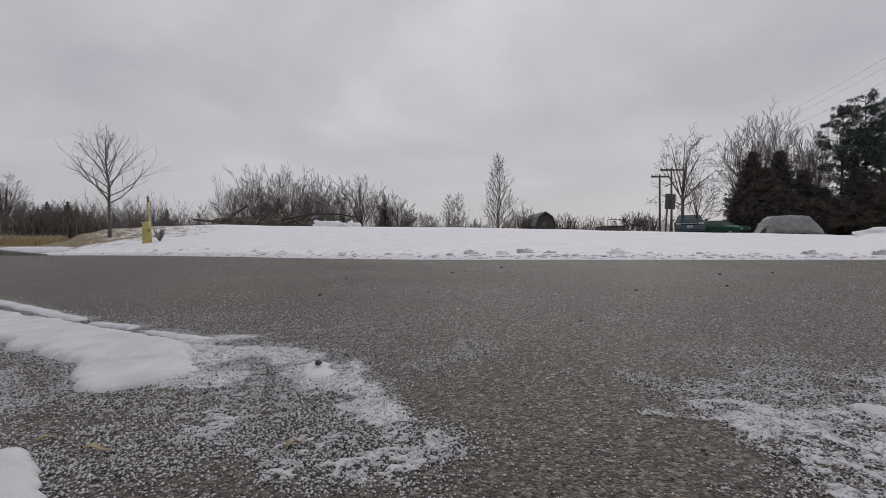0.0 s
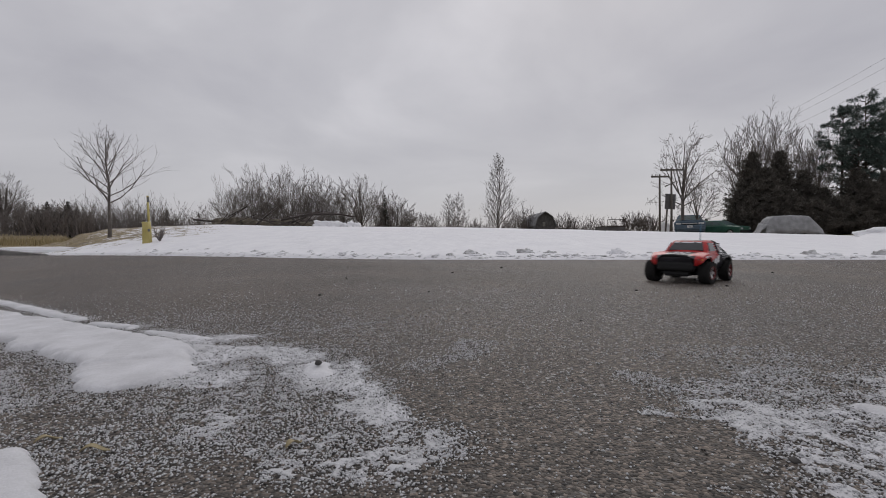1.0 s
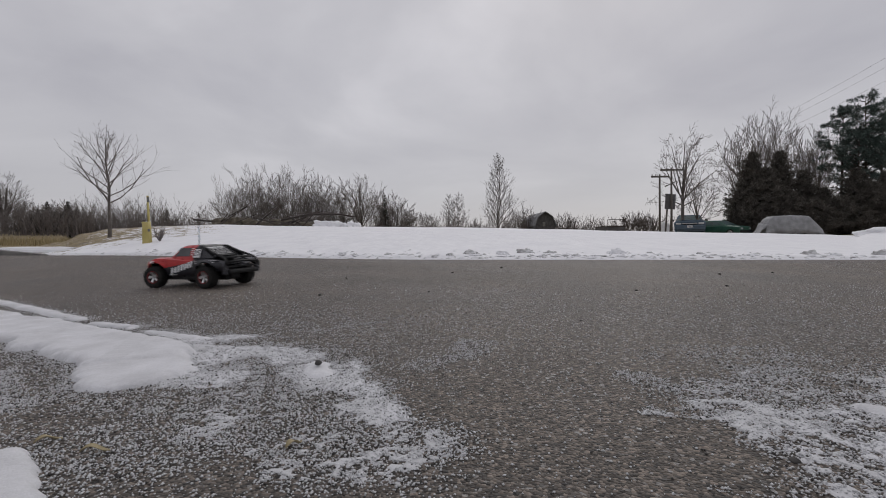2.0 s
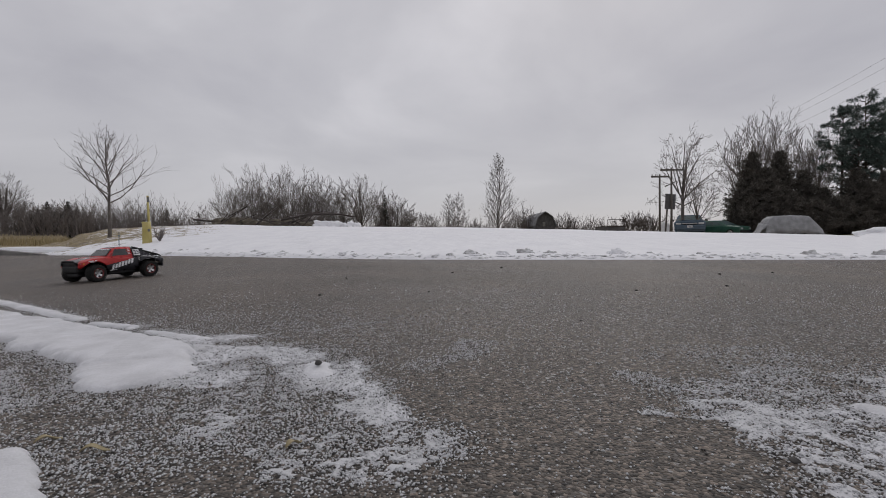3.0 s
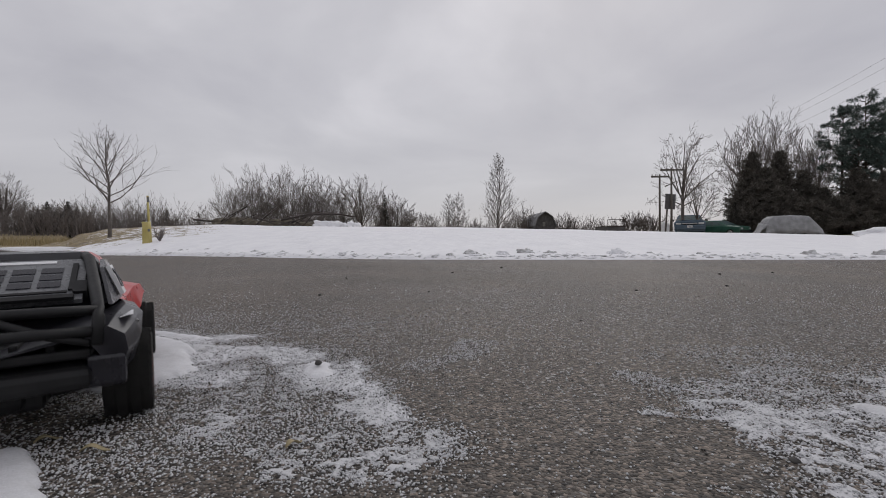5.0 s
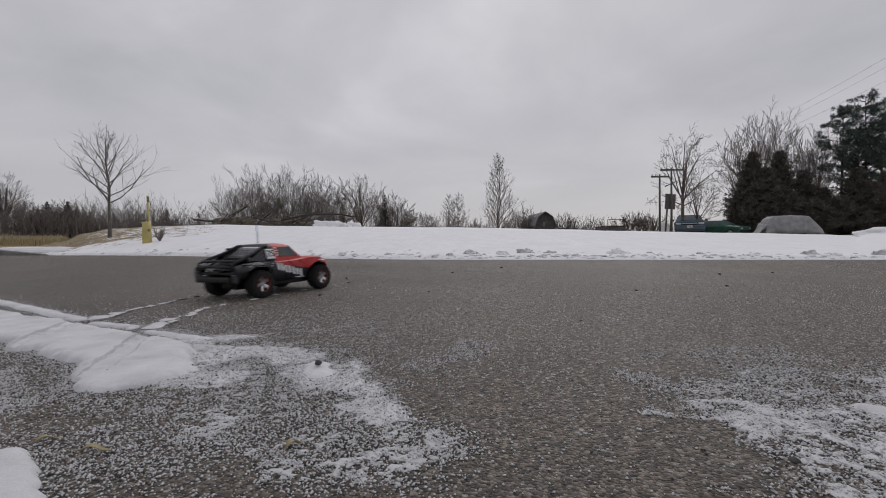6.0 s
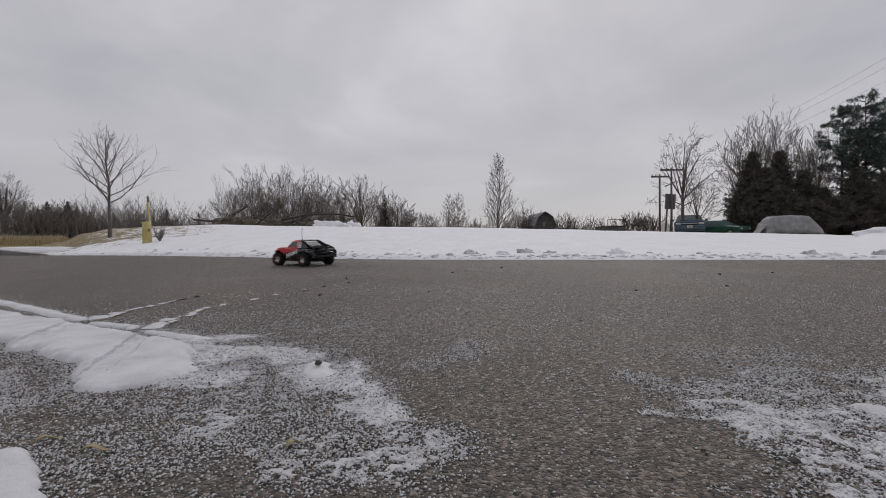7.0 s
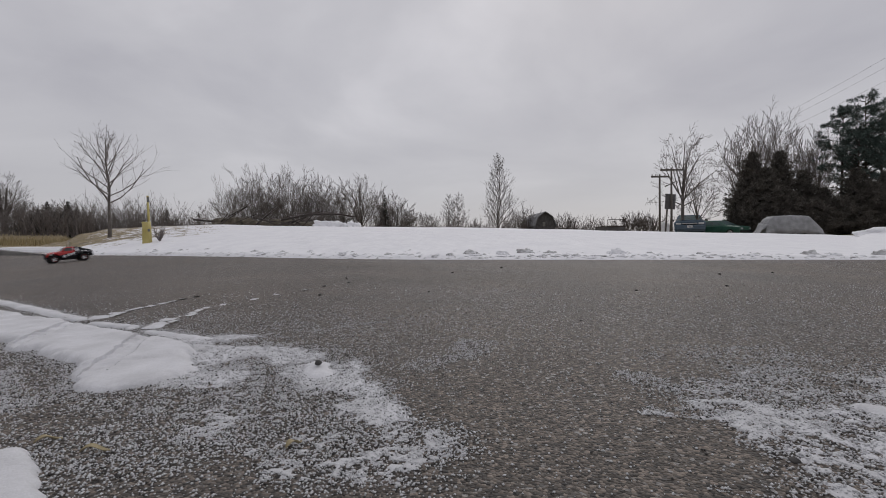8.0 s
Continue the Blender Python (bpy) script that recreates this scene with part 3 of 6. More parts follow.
def plant_thickets():
    thicket("thicket", [(-1.02, -0.76, 46, 0.9, 2.6, 300), (-0.80, -0.58, 50, -1.3, 5.0, 150), (-0.62, -0.50, 56, -1.3, 4.4, 80), (-0.47, -0.2, 41, -0.9, 2.9, 150), (-0.15, -0.05, 44, -0.9, 2.7, 45),
                        (-0.05, 0.32, 66, -0.9, 3.3, 120), (0.32, 0.52, 62, 0.1, 2.4, 70), (0.62, 1.0, 43, 0.0, 3.4, 110)], "leafless brown undergrowth at the foot of the trees", 5)


MAPLE_D = 11.7
# dark foliage tones lifted: the haze in front is part of the colour
M_SPRUCE = noisy("spruce_needles", [(0.3, (0.055, 0.056, 0.052)), (0.7, (0.115, 0.108, 0.098))], 2, 0.85, bump=0)
M_CEDAR = noisy("cedar_foliage", [(0.3, (0.062, 0.057, 0.049)), (0.7, (0.126, 0.112, 0.096))], 2, 0.85, bump=0)
plant_trees()
plant_evergreens()
plant_thickets()


# ---- the radio-controlled truck ----
WB, TRACK, WR = 0.335, 0.123, 0.055
M_WHITE = noisy("white_decal", [(0.3, (0.66, 0.66, 0.68)), (0.7, (0.80, 0.80, 0.81))], 50, 0.4, bump=0.02)
M_GREY = noisy("grey_lexan", [(0.3, (0.11, 0.113, 0.12)), (0.7, (0.19, 0.195, 0.205))], 16, 0.28, bump=0.03, rough_var=0.08)
M_GLASS = noisy("smoked_window", [(0.3, (0.035, 0.037, 0.04)), (0.7, (0.07, 0.072, 0.075))], 12, 0.15, bump=0.01)
M_BODYBLACK = noisy("black_paint", [(0.3, (0.011, 0.011, 0.015)), (0.7, (0.024, 0.024, 0.032))], 14, 0.27, bump=0.02, rough_var=0.08, spec=0.5)
M_BLUE = noisy("blue_tube", [(0.3, (0.01, 0.10, 0.20)), (0.7, (0.02, 0.14, 0.26))], 20, 0.4, bump=0)
M_REDRING = noisy("red_ring", [(0.3, (0.10, 0.007, 0.008)), (0.7, (0.16, 0.011, 0.011))], 40, 0.4, bump=0.05)
M_AMBER = noisy("amber_lens", [(0.3, (0.6, 0.25, 0.03)), (0.7, (0.7, 0.33, 0.05))], 40, 0.2, bump=0)

# half profile of the shell at stations along the truck: sill, waist, shoulder, top, inner, middle
SHELL = [
    (0.245, [(0.085, 0.088), (0.094, 0.100), (0.092, 0.120), (0.072, 0.128), (0.045, 0.130), (0, 0.131)]),
    (0.228, [(0.112, 0.086), (0.120, 0.104), (0.116, 0.129), (0.088, 0.138), (0.055, 0.137), (0, 0.137)]),
    (0.170, [(0.130, 0.088), (0.135, 0.118), (0.128, 0.147), (0.098, 0.153), (0.062, 0.146), (0, 0.146)]),
    (0.110, [(0.126, 0.070), (0.130, 0.110), (0.121, 0.147), (0.094, 0.154), (0.060, 0.151), (0, 0.152)]),
    (0.085, [(0.117, 0.058), (0.122, 0.100), (0.117, 0.143), (0.102, 0.150), (0.060, 0.153), (0, 0.154)]),
    (0.000, [(0.111, 0.056), (0.117, 0.095), (0.113, 0.136), (0.102, 0.146), (0.060, 0.148), (0, 0.148)]),
    (-0.080, [(0.112, 0.056), (0.118, 0.095), (0.115, 0.136), (0.103, 0.144), (0.060, 0.144), (0, 0.144)]),
    (-0.105, [(0.124, 0.070), (0.129, 0.108), (0.128, 0.138), (0.115, 0.143), (0.092, 0.128), (0, 0.126)]),
    (-0.170, [(0.134, 0.085), (0.140, 0.116), (0.137, 0.135), (0.122, 0.143), (0.094, 0.136), (0, 0.104)]),
    (-0.235, [(0.133, 0.086), (0.139, 0.112), (0.134, 0.130), (0.116, 0.139), (0.092, 0.132), (0, 0.104)]),
    (-0.272, [(0.118, 0.076), (0.128, 0.102), (0.125, 0.120), (0.110, 0.130), (0.088, 0.122), (0, 0.104)]),
]


def shell_at(x):
    for (xa, pa), (xb, pb) in zip(SHELL, SHELL[1:]):
        if xb <= x <= xa:
            f = (xa - x) / (xa - xb)
            pr = [(a[0] + (b[0] - a[0]) * f, a[1] + (b[1] - a[1]) * f) for a, b in zip(pa, pb)]
            for ax in (WB / 2, -WB / 2):
                d = abs(x - ax)
                if d < 0.078:
                    arch = 0.050 + math.sqrt(0.078 ** 2 - d * d) * 0.96
                    pr[0] = (pr[0][0], max(pr[0][1], arch))
                    if pr[1][1] < pr[0][1] + 0.006:
                        pr[1] = (pr[1][0], pr[0][1] + 0.006)
            return pr
    return SHELL[-1][1]


def shell_side(x, z):
    """Half width of the shell's side at a height."""
    p = shell_at(x)
    for (ya, za), (yb, zb) in zip(p, p[1:4]):
        if za <= z <= zb:
            return ya + (yb - ya) * (z - za) / max(zb - za, 1e-6)
    return p[2][0]


def build_shell(e):
    xs = [0.245 - 0.517 * i / 66 for i in range(67)]
    bm = bmesh.new()
    rings = []
    for x in xs:
        pr = shell_at(x)
        right = [bm.verts.new((x, -y, z)) for y, z in pr[:-1]]
        mid = bm.verts.new((x, 0, pr[-1][1]))
        left = [bm.verts.new((x, y, z)) for y, z in reversed(pr[:-1])]
        rings.append(right + [mid] + left)
    for a, b in zip(rings, rings[1:]):
        for k in range(len(a) - 1):
            bm.faces.new((a[k], a[k + 1], b[k + 1], b[k]))
    bm.faces.new(rings[0])
    # the tail is open between the two fender pods
    last = rings[-1]
    bm.faces.new(list(reversed(last[:5])))
    bm.faces.new(list(reversed(last[-5:])))
    bmesh.ops.recalc_face_normals(bm, faces=bm.faces[:])
    ob = part("body_shell", bm, M_TRUCK, e, "glossy red nose and fenders turning black towards the bed", smooth=True)
    ob.data.set_sharp_from_angle(angle=radians(32))
    so = ob.modifiers.new("thick", "SOLIDIFY")
    so.thickness, so.offset = 0.0018, -1
    return ob


def lift(z):
    """The cab and what sits on it stand taller over the belt line."""
    return z + max(0.0, z - 0.143) * 0.32


def build_cab(e):
    # rings from the belt line to the crown of the roof: (z, x front, x rear, half width front, half width rear)
    rings_def = [(0.140, 0.100, -0.108, 0.104, 0.108), (0.152, 0.088, -0.104, 0.101, 0.105), (0.172, 0.060, -0.098, 0.091, 0.095), (0.188, 0.036, -0.090, 0.081, 0.084), (0.1945, 0.020, -0.082, 0.070, 0.072), (0.1965, -0.005, -0.065, 0.045, 0.045)]
    rings_def = [(lift(z), *rest) for z, *rest in rings_def]
    bm = bmesh.new()
    rings = []
    for z, xf, xr, wf, wr in rings_def:
        r = []
        for s in (-1, -0.5, 0, 0.5, 1):
            r.append(bm.verts.new((xf - 0.012 * s * s, s * wf, z)))
        for i in range(1, 5):
            f = i / 5
            r.append(bm.verts.new((xf - 0.012 + (xr - xf + 0.012) * f, wf + (wr - wf) * f + 0.003 * math.sin(f * 3.14), z)))
        for s in (1, 0.5, 0, -0.5, -1):
            r.append(bm.verts.new((xr, s * wr, z)))
        for i in range(4, 0, -1):
            f = i / 5
            r.append(bm.verts.new((xf - 0.012 + (xr - xf + 0.012) * f, -(wf + (wr - wf) * f + 0.003 * math.sin(f * 3.14)), z)))
        rings.append(r)
    n = len(rings[0])
    for a, b in zip(rings, rings[1:]):
        for k in range(n):
            bm.faces.new((a[k], a[(k + 1) % n], b[(k + 1) % n], b[k]))
    bm.faces.new(rings[-1])
    bmesh.ops.recalc_face_normals(bm, faces=bm.faces[:])
    ob = part("cab", bm, M_TRUCK, e, "red pillars under a black roof", smooth=True)
    ob.data.set_sharp_from_angle(angle=radians(35))

    def pane(name, quad, mat, push, label=""):
        a, b, c, d = [Vector((q[0], q[1], lift(q[2]))) for q in quad]
        nrm = (b - a).cross(d - a).normalized()
        vs = [p + nrm * push for p in (a, b, c, d)] + [p - nrm * 0.004 for p in (a, b, c, d)]
        fs = [(0, 1, 2, 3), (7, 6, 5, 4)] + [(i, i + 4, (i + 1) % 4 + 4, (i + 1) % 4) for i in range(4)]
        return part(name, (vs, fs), mat, e, label)

    def cab_side(x, z):
        # half width of the cab's wall at a height
        for (za, _, _, wa, ra), (zb, _, _, wb, rb) in zip(rings_def, rings_def[1:]):
            if za <= z <= zb:
                f = (z - za) / (zb - za)
                g = (0.06 - x) / 0.16
                return (wa + (ra - wa) * g) * (1 - f) + (wb + (rb - wb) * g) * f
        return 0.08

    pane("windshield", [(0.080, -0.082, 0.155), (0.080, 0.082, 0.155), (0.038, 0.066, 0.187), (0.038, -0.066, 0.187)], M_GLASS, 0.004, "smoked windscreen")
    for y0, y1, z0 in [(-0.030, 0.030, 0.1845), (-0.062, -0.04, 0.1845), (0.04, 0.062, 0.1845)]:
        xx = 0.080 - (z0 - 0.155) * 1.31
        pane("banner_bar", [(xx + 0.004, y0, z0 - 0.003), (xx + 0.004, y1, z0 - 0.003), (xx - 0.001, y1, z0 + 0.001), (xx - 0.001, y0, z0 + 0.001)], M_WHITE, 0.0058)
    for s in (1, -1):
        def q(x, z, s=s):
            return (x, s * cab_side(x, lift(z)), z)
        quad = [q(0.055, 0.153), q(-0.045, 0.153), q(-0.045, 0.184), q(0.030, 0.184)]
        pane("side_window", quad if s < 0 else quad[::-1], M_GLASS, 0.003, "smoked side window")
        for i in range(4):
            z = 0.157 + 0.0075 * i
            b = [q(-0.050, z), q(-0.0625, z), q(-0.0625, z + 0.003), q(-0.050, z + 0.003)]
            pane("vent_bar", b if s < 0 else b[::-1], M_WHITE, 0.0032)
        # race number behind the window
        pl = [(x, s * (0.1165 - (lift(z) - 0.146) * 0.40), z) for x, z in ((-0.078, 0.149), (-0.118, 0.149), (-0.116, 0.179), (-0.078, 0.179))]
        pane("race_number_panel", pl if s < 0 else pl[::-1], M_WHITE, 0.001, "white panel with race number 25")
        cu = bpy.data.curves.new("number", "FONT")
        cu.body, cu.size, cu.extrude, cu.align_x, cu.align_y = "25", 0.040, 0.0006, "CENTER", "CENTER"
        tmp = new("number", cu)
        dg = bpy.context.evaluated_depsgraph_get()
        me = bpy.data.meshes.new_from_object(tmp.evaluated_get(dg))
        bpy.data.objects.remove(tmp)
        me.materials.clear()
        me.materials.append(M_BODYBLACK)
        num = new("number", me)
        num.parent = e
        pl = [(p[0], p[1], lift(p[2])) for p in pl]
        up = (Vector(pl[2]) - Vector(pl[1])).normalized()
        right = Vector((s * -1.0, 0, 0))
        nn = right.cross(up).normalized()
        right = up.cross(nn)
        cen = sum((Vector(p) for p in pl), Vector()) / 4 + nn * 0.0048
        mm = Matrix((right, up, nn)).transposed().to_4x4()
        mm.translation = cen
        num.matrix_local = mm
    # sloping rear window panel, printed, with its frame and lower tray
    top, low = Vector((-0.094, 0, 0.186)), Vector((-0.178, 0, 0.150))

    def on_panel(f0, f1, y0, y1, push, name, mat, label=""):
        a, b = top.lerp(low, f0), top.lerp(low, f1)
        return pane(name, [(a.x, y1, a.z), (a.x, y0, a.z), (b.x, y0, b.z), (b.x, y1, b.z)][::-1], mat, push, label)

    on_panel(0.0, 1.0, -0.078, 0.078, 0.002, "rear_panel", M_GREY, "grey smoked rear panel with printed vents")
    on_panel(0.05, 0.11, -0.045, 0.045, 0.0032, "panel_lettering", M_WHITE)
    for i in range(3):
        for j in range(4):
            on_panel(0.24 + 0.17 * i, 0.36 + 0.17 * i, -0.054 + 0.028 * j, -0.032 + 0.028 * j, 0.0034, "vent_print", M_BODYBLACK)
    on_panel(0.80, 0.84, -0.062, 0.062, 0.0036, "panel_line", M_BLACK)
    on_panel(0.92, 1.0, -0.070, 0.070, 0.006, "panel_tray", M_BLACK)
    for s in (1, -1):
        on_panel(0.16, 0.80, s * 0.066 - 0.003, s * 0.066 + 0.003, 0.005, "panel_rib", M_BLACK)
        on_panel(0.62, 0.88, s * 0.075 - 0.007, s * 0.075 + 0.007, 0.0062, "corner_vent", M_BLACK)
        # roll bars from the roof to the tail, bent down at the end
        bar = tube([Vector((-0.088, s * 0.074, 0.206)), Vector((-0.108, s * 0.080, 0.202)), Vector((-0.170, s * 0.090, 0.174)), Vector((-0.248, s * 0.100, 0.149)), Vector((-0.266, s * 0.102, 0.140)), Vector((-0.276, s * 0.100, 0.112))], [0.0062, 0.0066, 0.0066, 0.0062, 0.0062, 0.0058], 10)
        part("roll_bar", bar, M_BLACK, e, "black roll bar over the bed", smooth=True)
        part("bed_brace", tube([Vector((-0.262, s * 0.010, 0.146)), Vector((-0.272, s * 0.060, 0.124)), Vector((-0.275, s * 0.094, 0.114))], [0.0044, 0.0044, 0.004], 8), M_BLACK, e, smooth=True)
        # sail panel beside the rear window, carrying the race number
        web = [Vector((-0.074, s * 0.0905, 0.200)), Vector((-0.128, s * 0.0945, 0.190)), Vector((-0.205, s * 0.1085, 0.147)), Vector((-0.074, s * 0.1115, 0.145))]
        vs = [p + Vector((0, s * 0.002, 0)) for p in web] + [p - Vector((0, s * 0.002, 0)) for p in web]
        part("sail_panel", (vs, [(0, 1, 2, 3), (7, 6, 5, 4)] + [(i, i + 4, (i + 1) % 4 + 4, (i + 1) % 4) for i in range(4)]), M_BODYBLACK, e)
        # flap that hangs down behind the rear wheel
        part("fender_flap", box_bm(-0.274, -0.262, s * 0.108 - 0.018, s * 0.108 + 0.018, 0.064, 0.100, 0.005), M_BODYBLACK, e)
    for zz, xx, hw in ((0.1485, -0.252, 0.100), (0.128, -0.272, 0.096)):
        part("tail_tube", tube([Vector((xx, -hw, zz - 0.002)), Vector((xx - 0.005, -hw * 0.5, zz)), Vector((xx - 0.006, 0, zz + 0.001)), Vector((xx - 0.005, hw * 0.5, zz)), Vector((xx, hw, zz - 0.002))], [0.0056] * 5, 10), M_BLACK, e, smooth=True)
    for i in range(5):
        part("bed_rib", box_bm(-0.258, -0.175, -0.062 + 0.029 * i, -0.054 + 0.029 * i, 0.104, 0.117, 0.002), M_BLACK, e)
    # light pod on the strut
    part("side_pod", box_bm(-0.150, -0.118, 0.083, 0.098, 0.184, 0.198, 0.003), M_BLACK, e)
    return cab_side


def decal(e, name, quads, s, off=0.0022, mat=None):
    """Flat printed shapes that follow the shell's side. quads: four (x, z) each."""
    vs, fs = [], []
    for qd in quads:
        o = len(vs)
        for x, z in qd:
            y = shell_side(x, z) + off
            vs.append((x, s * y, z))
        for x, z in qd:
            y = shell_side(x, z) - 0.001
            vs.append((x, s * y, z))
        fs += [(o, o + 1, o + 2, o + 3), (o + 7, o + 6, o + 5, o + 4)] + [(o + i, o + i + 4, o + (i + 1) % 4 + 4, o + (i + 1) % 4) for i in range(4)]
    return part(name, (vs, fs), mat or M_WHITE, e)


def lathe(profile, seg=36):
    """Round body about the y axis from (y, radius) pairs."""
    vs, fs = [], []
    n = len(profile)
    for k in range(seg):
        a = 2 * math.pi * k / seg
        for y, r in profile:
            vs.append((r * math.cos(a), y, r * math.sin(a)))
    for k in range(seg):
        k2 = (k + 1) % seg
        for j in range(n - 1):
            fs.append((k * n + j, k * n + j + 1, k2 * n + j + 1, k2 * n + j))
    return vs, fs


def build_wheel(e, sx, sy):
    o = sy
    rim = lathe([(-0.018 * o, 0.0), (-0.018 * o, 0.026), (0.019 * o, 0.029), (0.021 * o, 0.031), (0.019 * o, 0.027), (0.006 * o, 0.024), (0.004 * o, 0.0)], 30)
    w = part("wheel", rim, M_BLACK, e, smooth=True)
    prof = [(-0.024, 0.029), (-0.026, 0.038), (-0.026, 0.046), (-0.022, 0.0515), (-0.012, 0.053), (0, 0.0535), (0.012, 0.053), (0.022, 0.0515), (0.026, 0.046), (0.026, 0.038), (0.024, 0.029), (0.0, 0.027), (-0.024, 0.029)]
    pieces = [lathe(prof, 40)]
    for row, yy in enumerate((-0.020, -0.007, 0.007, 0.020)):
        for k in range(22):
            a = 2 * math.pi * (k + 0.5 * (row % 2)) / 22
            c, s2 = math.cos(a), math.sin(a)
            vs = []
            for rr in (0.0505, 0.0555):
                h = 0.0048 if rr < 0.053 else 0.0038
                for dt, dy in ((-h, -0.005), (h, -0.005), (h, 0.005), (-h, 0.005)):
                    rr2 = rr - (0.0022 if abs(yy) > 0.015 else 0)
                    vs.append((rr2 * c - dt * s2, yy + dy, rr2 * s2 + dt * c))
            pieces.append((vs, [(4, 5, 6, 7), (0, 1, 5, 4), (1, 2, 6, 5), (2, 3, 7, 6), (3, 0, 4, 7)]))
    t = part("tyre", join(pieces), M_RUBBER, w, "black knobbly rubber tyre")
    t.data.set_sharp_from_angle(angle=radians(40))
    ring = lathe([(0.019 * o, 0.0265), (0.0245 * o, 0.028), (0.0255 * o, 0.031), (0.023 * o, 0.0345), (0.018 * o, 0.0345), (0.019 * o, 0.0265)], 36)
    part("beadlock_ring", ring, M_REDRING, w, "dark red rim ring", smooth=True)
    sp = []
    for k in range(5):
        a = 2 * math.pi * k / 5
        c, s2 = math.cos(a), math.sin(a)
        vs = []
        for y in (0.010, 0.0205):
            for r, h in ((0.006, 0.0042), (0.0275, 0.0070)):
                for d in (-h, h):
                    vs.append((r * c - d * s2, (y - (0.004 if r < 0.01 else 0.0)) * o, r * s2 + d * c))
        sp.append((vs, [(4, 5, 7, 6), (0, 2, 3, 1), (0, 4, 6, 2), (1, 3, 7, 5), (2, 6, 7, 3), (0, 1, 5, 4)]))
    part("spokes", join(sp), M_CHROME, w, "satin chrome five-spoke centre")
    part("hub_nut", lathe([(0.010 * o, 0.0), (0.010 * o, 0.006), (0.023 * o, 0.005), (0.024 * o, 0.0)], 6), M_CHROME, w)
    w.location = (sx * WB / 2, sy * TRACK, WR)
    return w


def build_truck():
    e = thing("toy_truck", pose(0, 0, 0), "red and black radio-controlled short-course truck on knobbly tyres", "toy truck")
    build_shell(e)
    build_cab(e)
    for s in (1, -1):
        # slanting jagged lettering reduced to blocks
        quads = []
        for i in range(7):
            x0 = 0.070 - i * 0.0205
            z0 = 0.070 + i * 0.0056
            quads.append([(x0, z0 - 0.003 + 0.004 * (i % 2)), (x0 - 0.012, z0), (x0 - 0.0205, z0 + 0.032 - 0.005 * (i % 3 == 1)), (x0 - 0.007, z0 + 0.029)])
        decal(e, "side_lettering", quads, s)
        decal(e, "swoosh", [[(0.082, 0.064), (0.040, 0.064), (0.030, 0.067), (0.076, 0.067)]], s)
        decal(e, "bed_stripe", [[(-0.10, 0.130), (-0.245, 0.1345), (-0.25, 0.138), (-0.10, 0.1345)]], s)
        decal(e, "bed_stripe", [[(-0.10, 0.121), (-0.225, 0.1255), (-0.23, 0.1285), (-0.10, 0.1245)]], s)
        decal(e, "fender_lettering", [[(0.205, 0.128), (0.165, 0.131), (0.163, 0.137), (0.203, 0.134)]], s)
        decal(e, "fender_lettering", [[(0.20, 0.121), (0.172, 0.124), (0.17, 0.1275), (0.199, 0.125)]], s)
        part("headlight", box_bm(0.222, 0.240, s * 0.088 - 0.016, s * 0.088 + 0.016, 0.113, 0.123, 0.003), M_GREY, e, "pale headlight")
        part("corner_lamp", box_bm(0.215, 0.231, s * 0.112 - 0.006, s * 0.112 + 0.006, 0.113, 0.122, 0.002), M_AMBER, e, "amber corner lamp")
        for ax in (1, -1):
            x = ax * WB / 2
            part("suspension_arm", tube([Vector((x - 0.01, s * 0.025, 0.045)), Vector((x, s * 0.105, 0.048))], [0.009, 0.006], 6), M_BLACK, e)
            part("shock", tube([Vector((x - ax * 0.022, s * 0.045, 0.115)), Vector((x - ax * 0.018, s * 0.08, 0.053))], [0.009, 0.007], 8), M_BLACK, e, smooth=True)
    for x0, y0, dx, dy in ((0.128, -0.040, 0.020, 0.022), (0.133, -0.012, 0.024, 0.020), (0.126, 0.014, 0.018, 0.026), (0.162, -0.030, 0.016, 0.024), (0.166, 0.004, 0.014, 0.028)):
        vs = []
        for up in (0.0012, -0.004):
            for px, py in ((x0, y0), (x0 + dx, y0 + 0.004), (x0 + dx * 0.9, y0 + dy), (x0 - 0.004, y0 + dy * 0.9)):
                pr = shell_at(px)
                inner, zc = pr[4], pr[5][1]
                vs.append((px, py, zc + (inner[1] - zc) * min(1.0, abs(py) / inner[0]) + up))
        part("bonnet_print", (vs, [(0, 1, 2, 3), (7, 6, 5, 4)] + [(i, i + 4, (i + 1) % 4 + 4, (i + 1) % 4) for i in range(4)]), M_WHITE, e)
    part("chassis", box_bm(-0.215, 0.215, -0.045, 0.045, 0.033, 0.075, 0.008), M_BLACK, e)
    part("side_skirt", box_bm(-0.085, 0.085, -0.105, 0.105, 0.040, 0.062, 0.006), M_BLACK, e)
    part("front_bumper", box_bm(0.200, 0.250, -0.085, 0.085, 0.060, 0.108, 0.014, 3), M_BLACK, e, "black plastic front bumper")
    hoop = tube([Vector((0.23, -0.082, 0.085)), Vector((0.250, -0.078, 0.120)), Vector((0.256, -0.055, 0.134)), Vector((0.258, 0, 0.137)), Vector((0.256, 0.055, 0.134)), Vector((0.250, 0.078, 0.120)), Vector((0.23, 0.082, 0.085))], [0.006] * 7, 8)
    part("bumper_hoop", hoop, M_BLACK, e, smooth=True)
    part("skid_plate", box_bm(0.19, 0.235, -0.06, 0.06, 0.034, 0.062, 0.012), M_BLACK, e)
    part("bed_floor", box_bm(-0.268, -0.105, -0.094, 0.094, 0.096, 0.107, 0.003), M_BLACK, e)
    part("rear_bumper", box_bm(-0.284, -0.225, -0.095, 0.095, 0.066, 0.090, 0.008), M_BLACK, e)
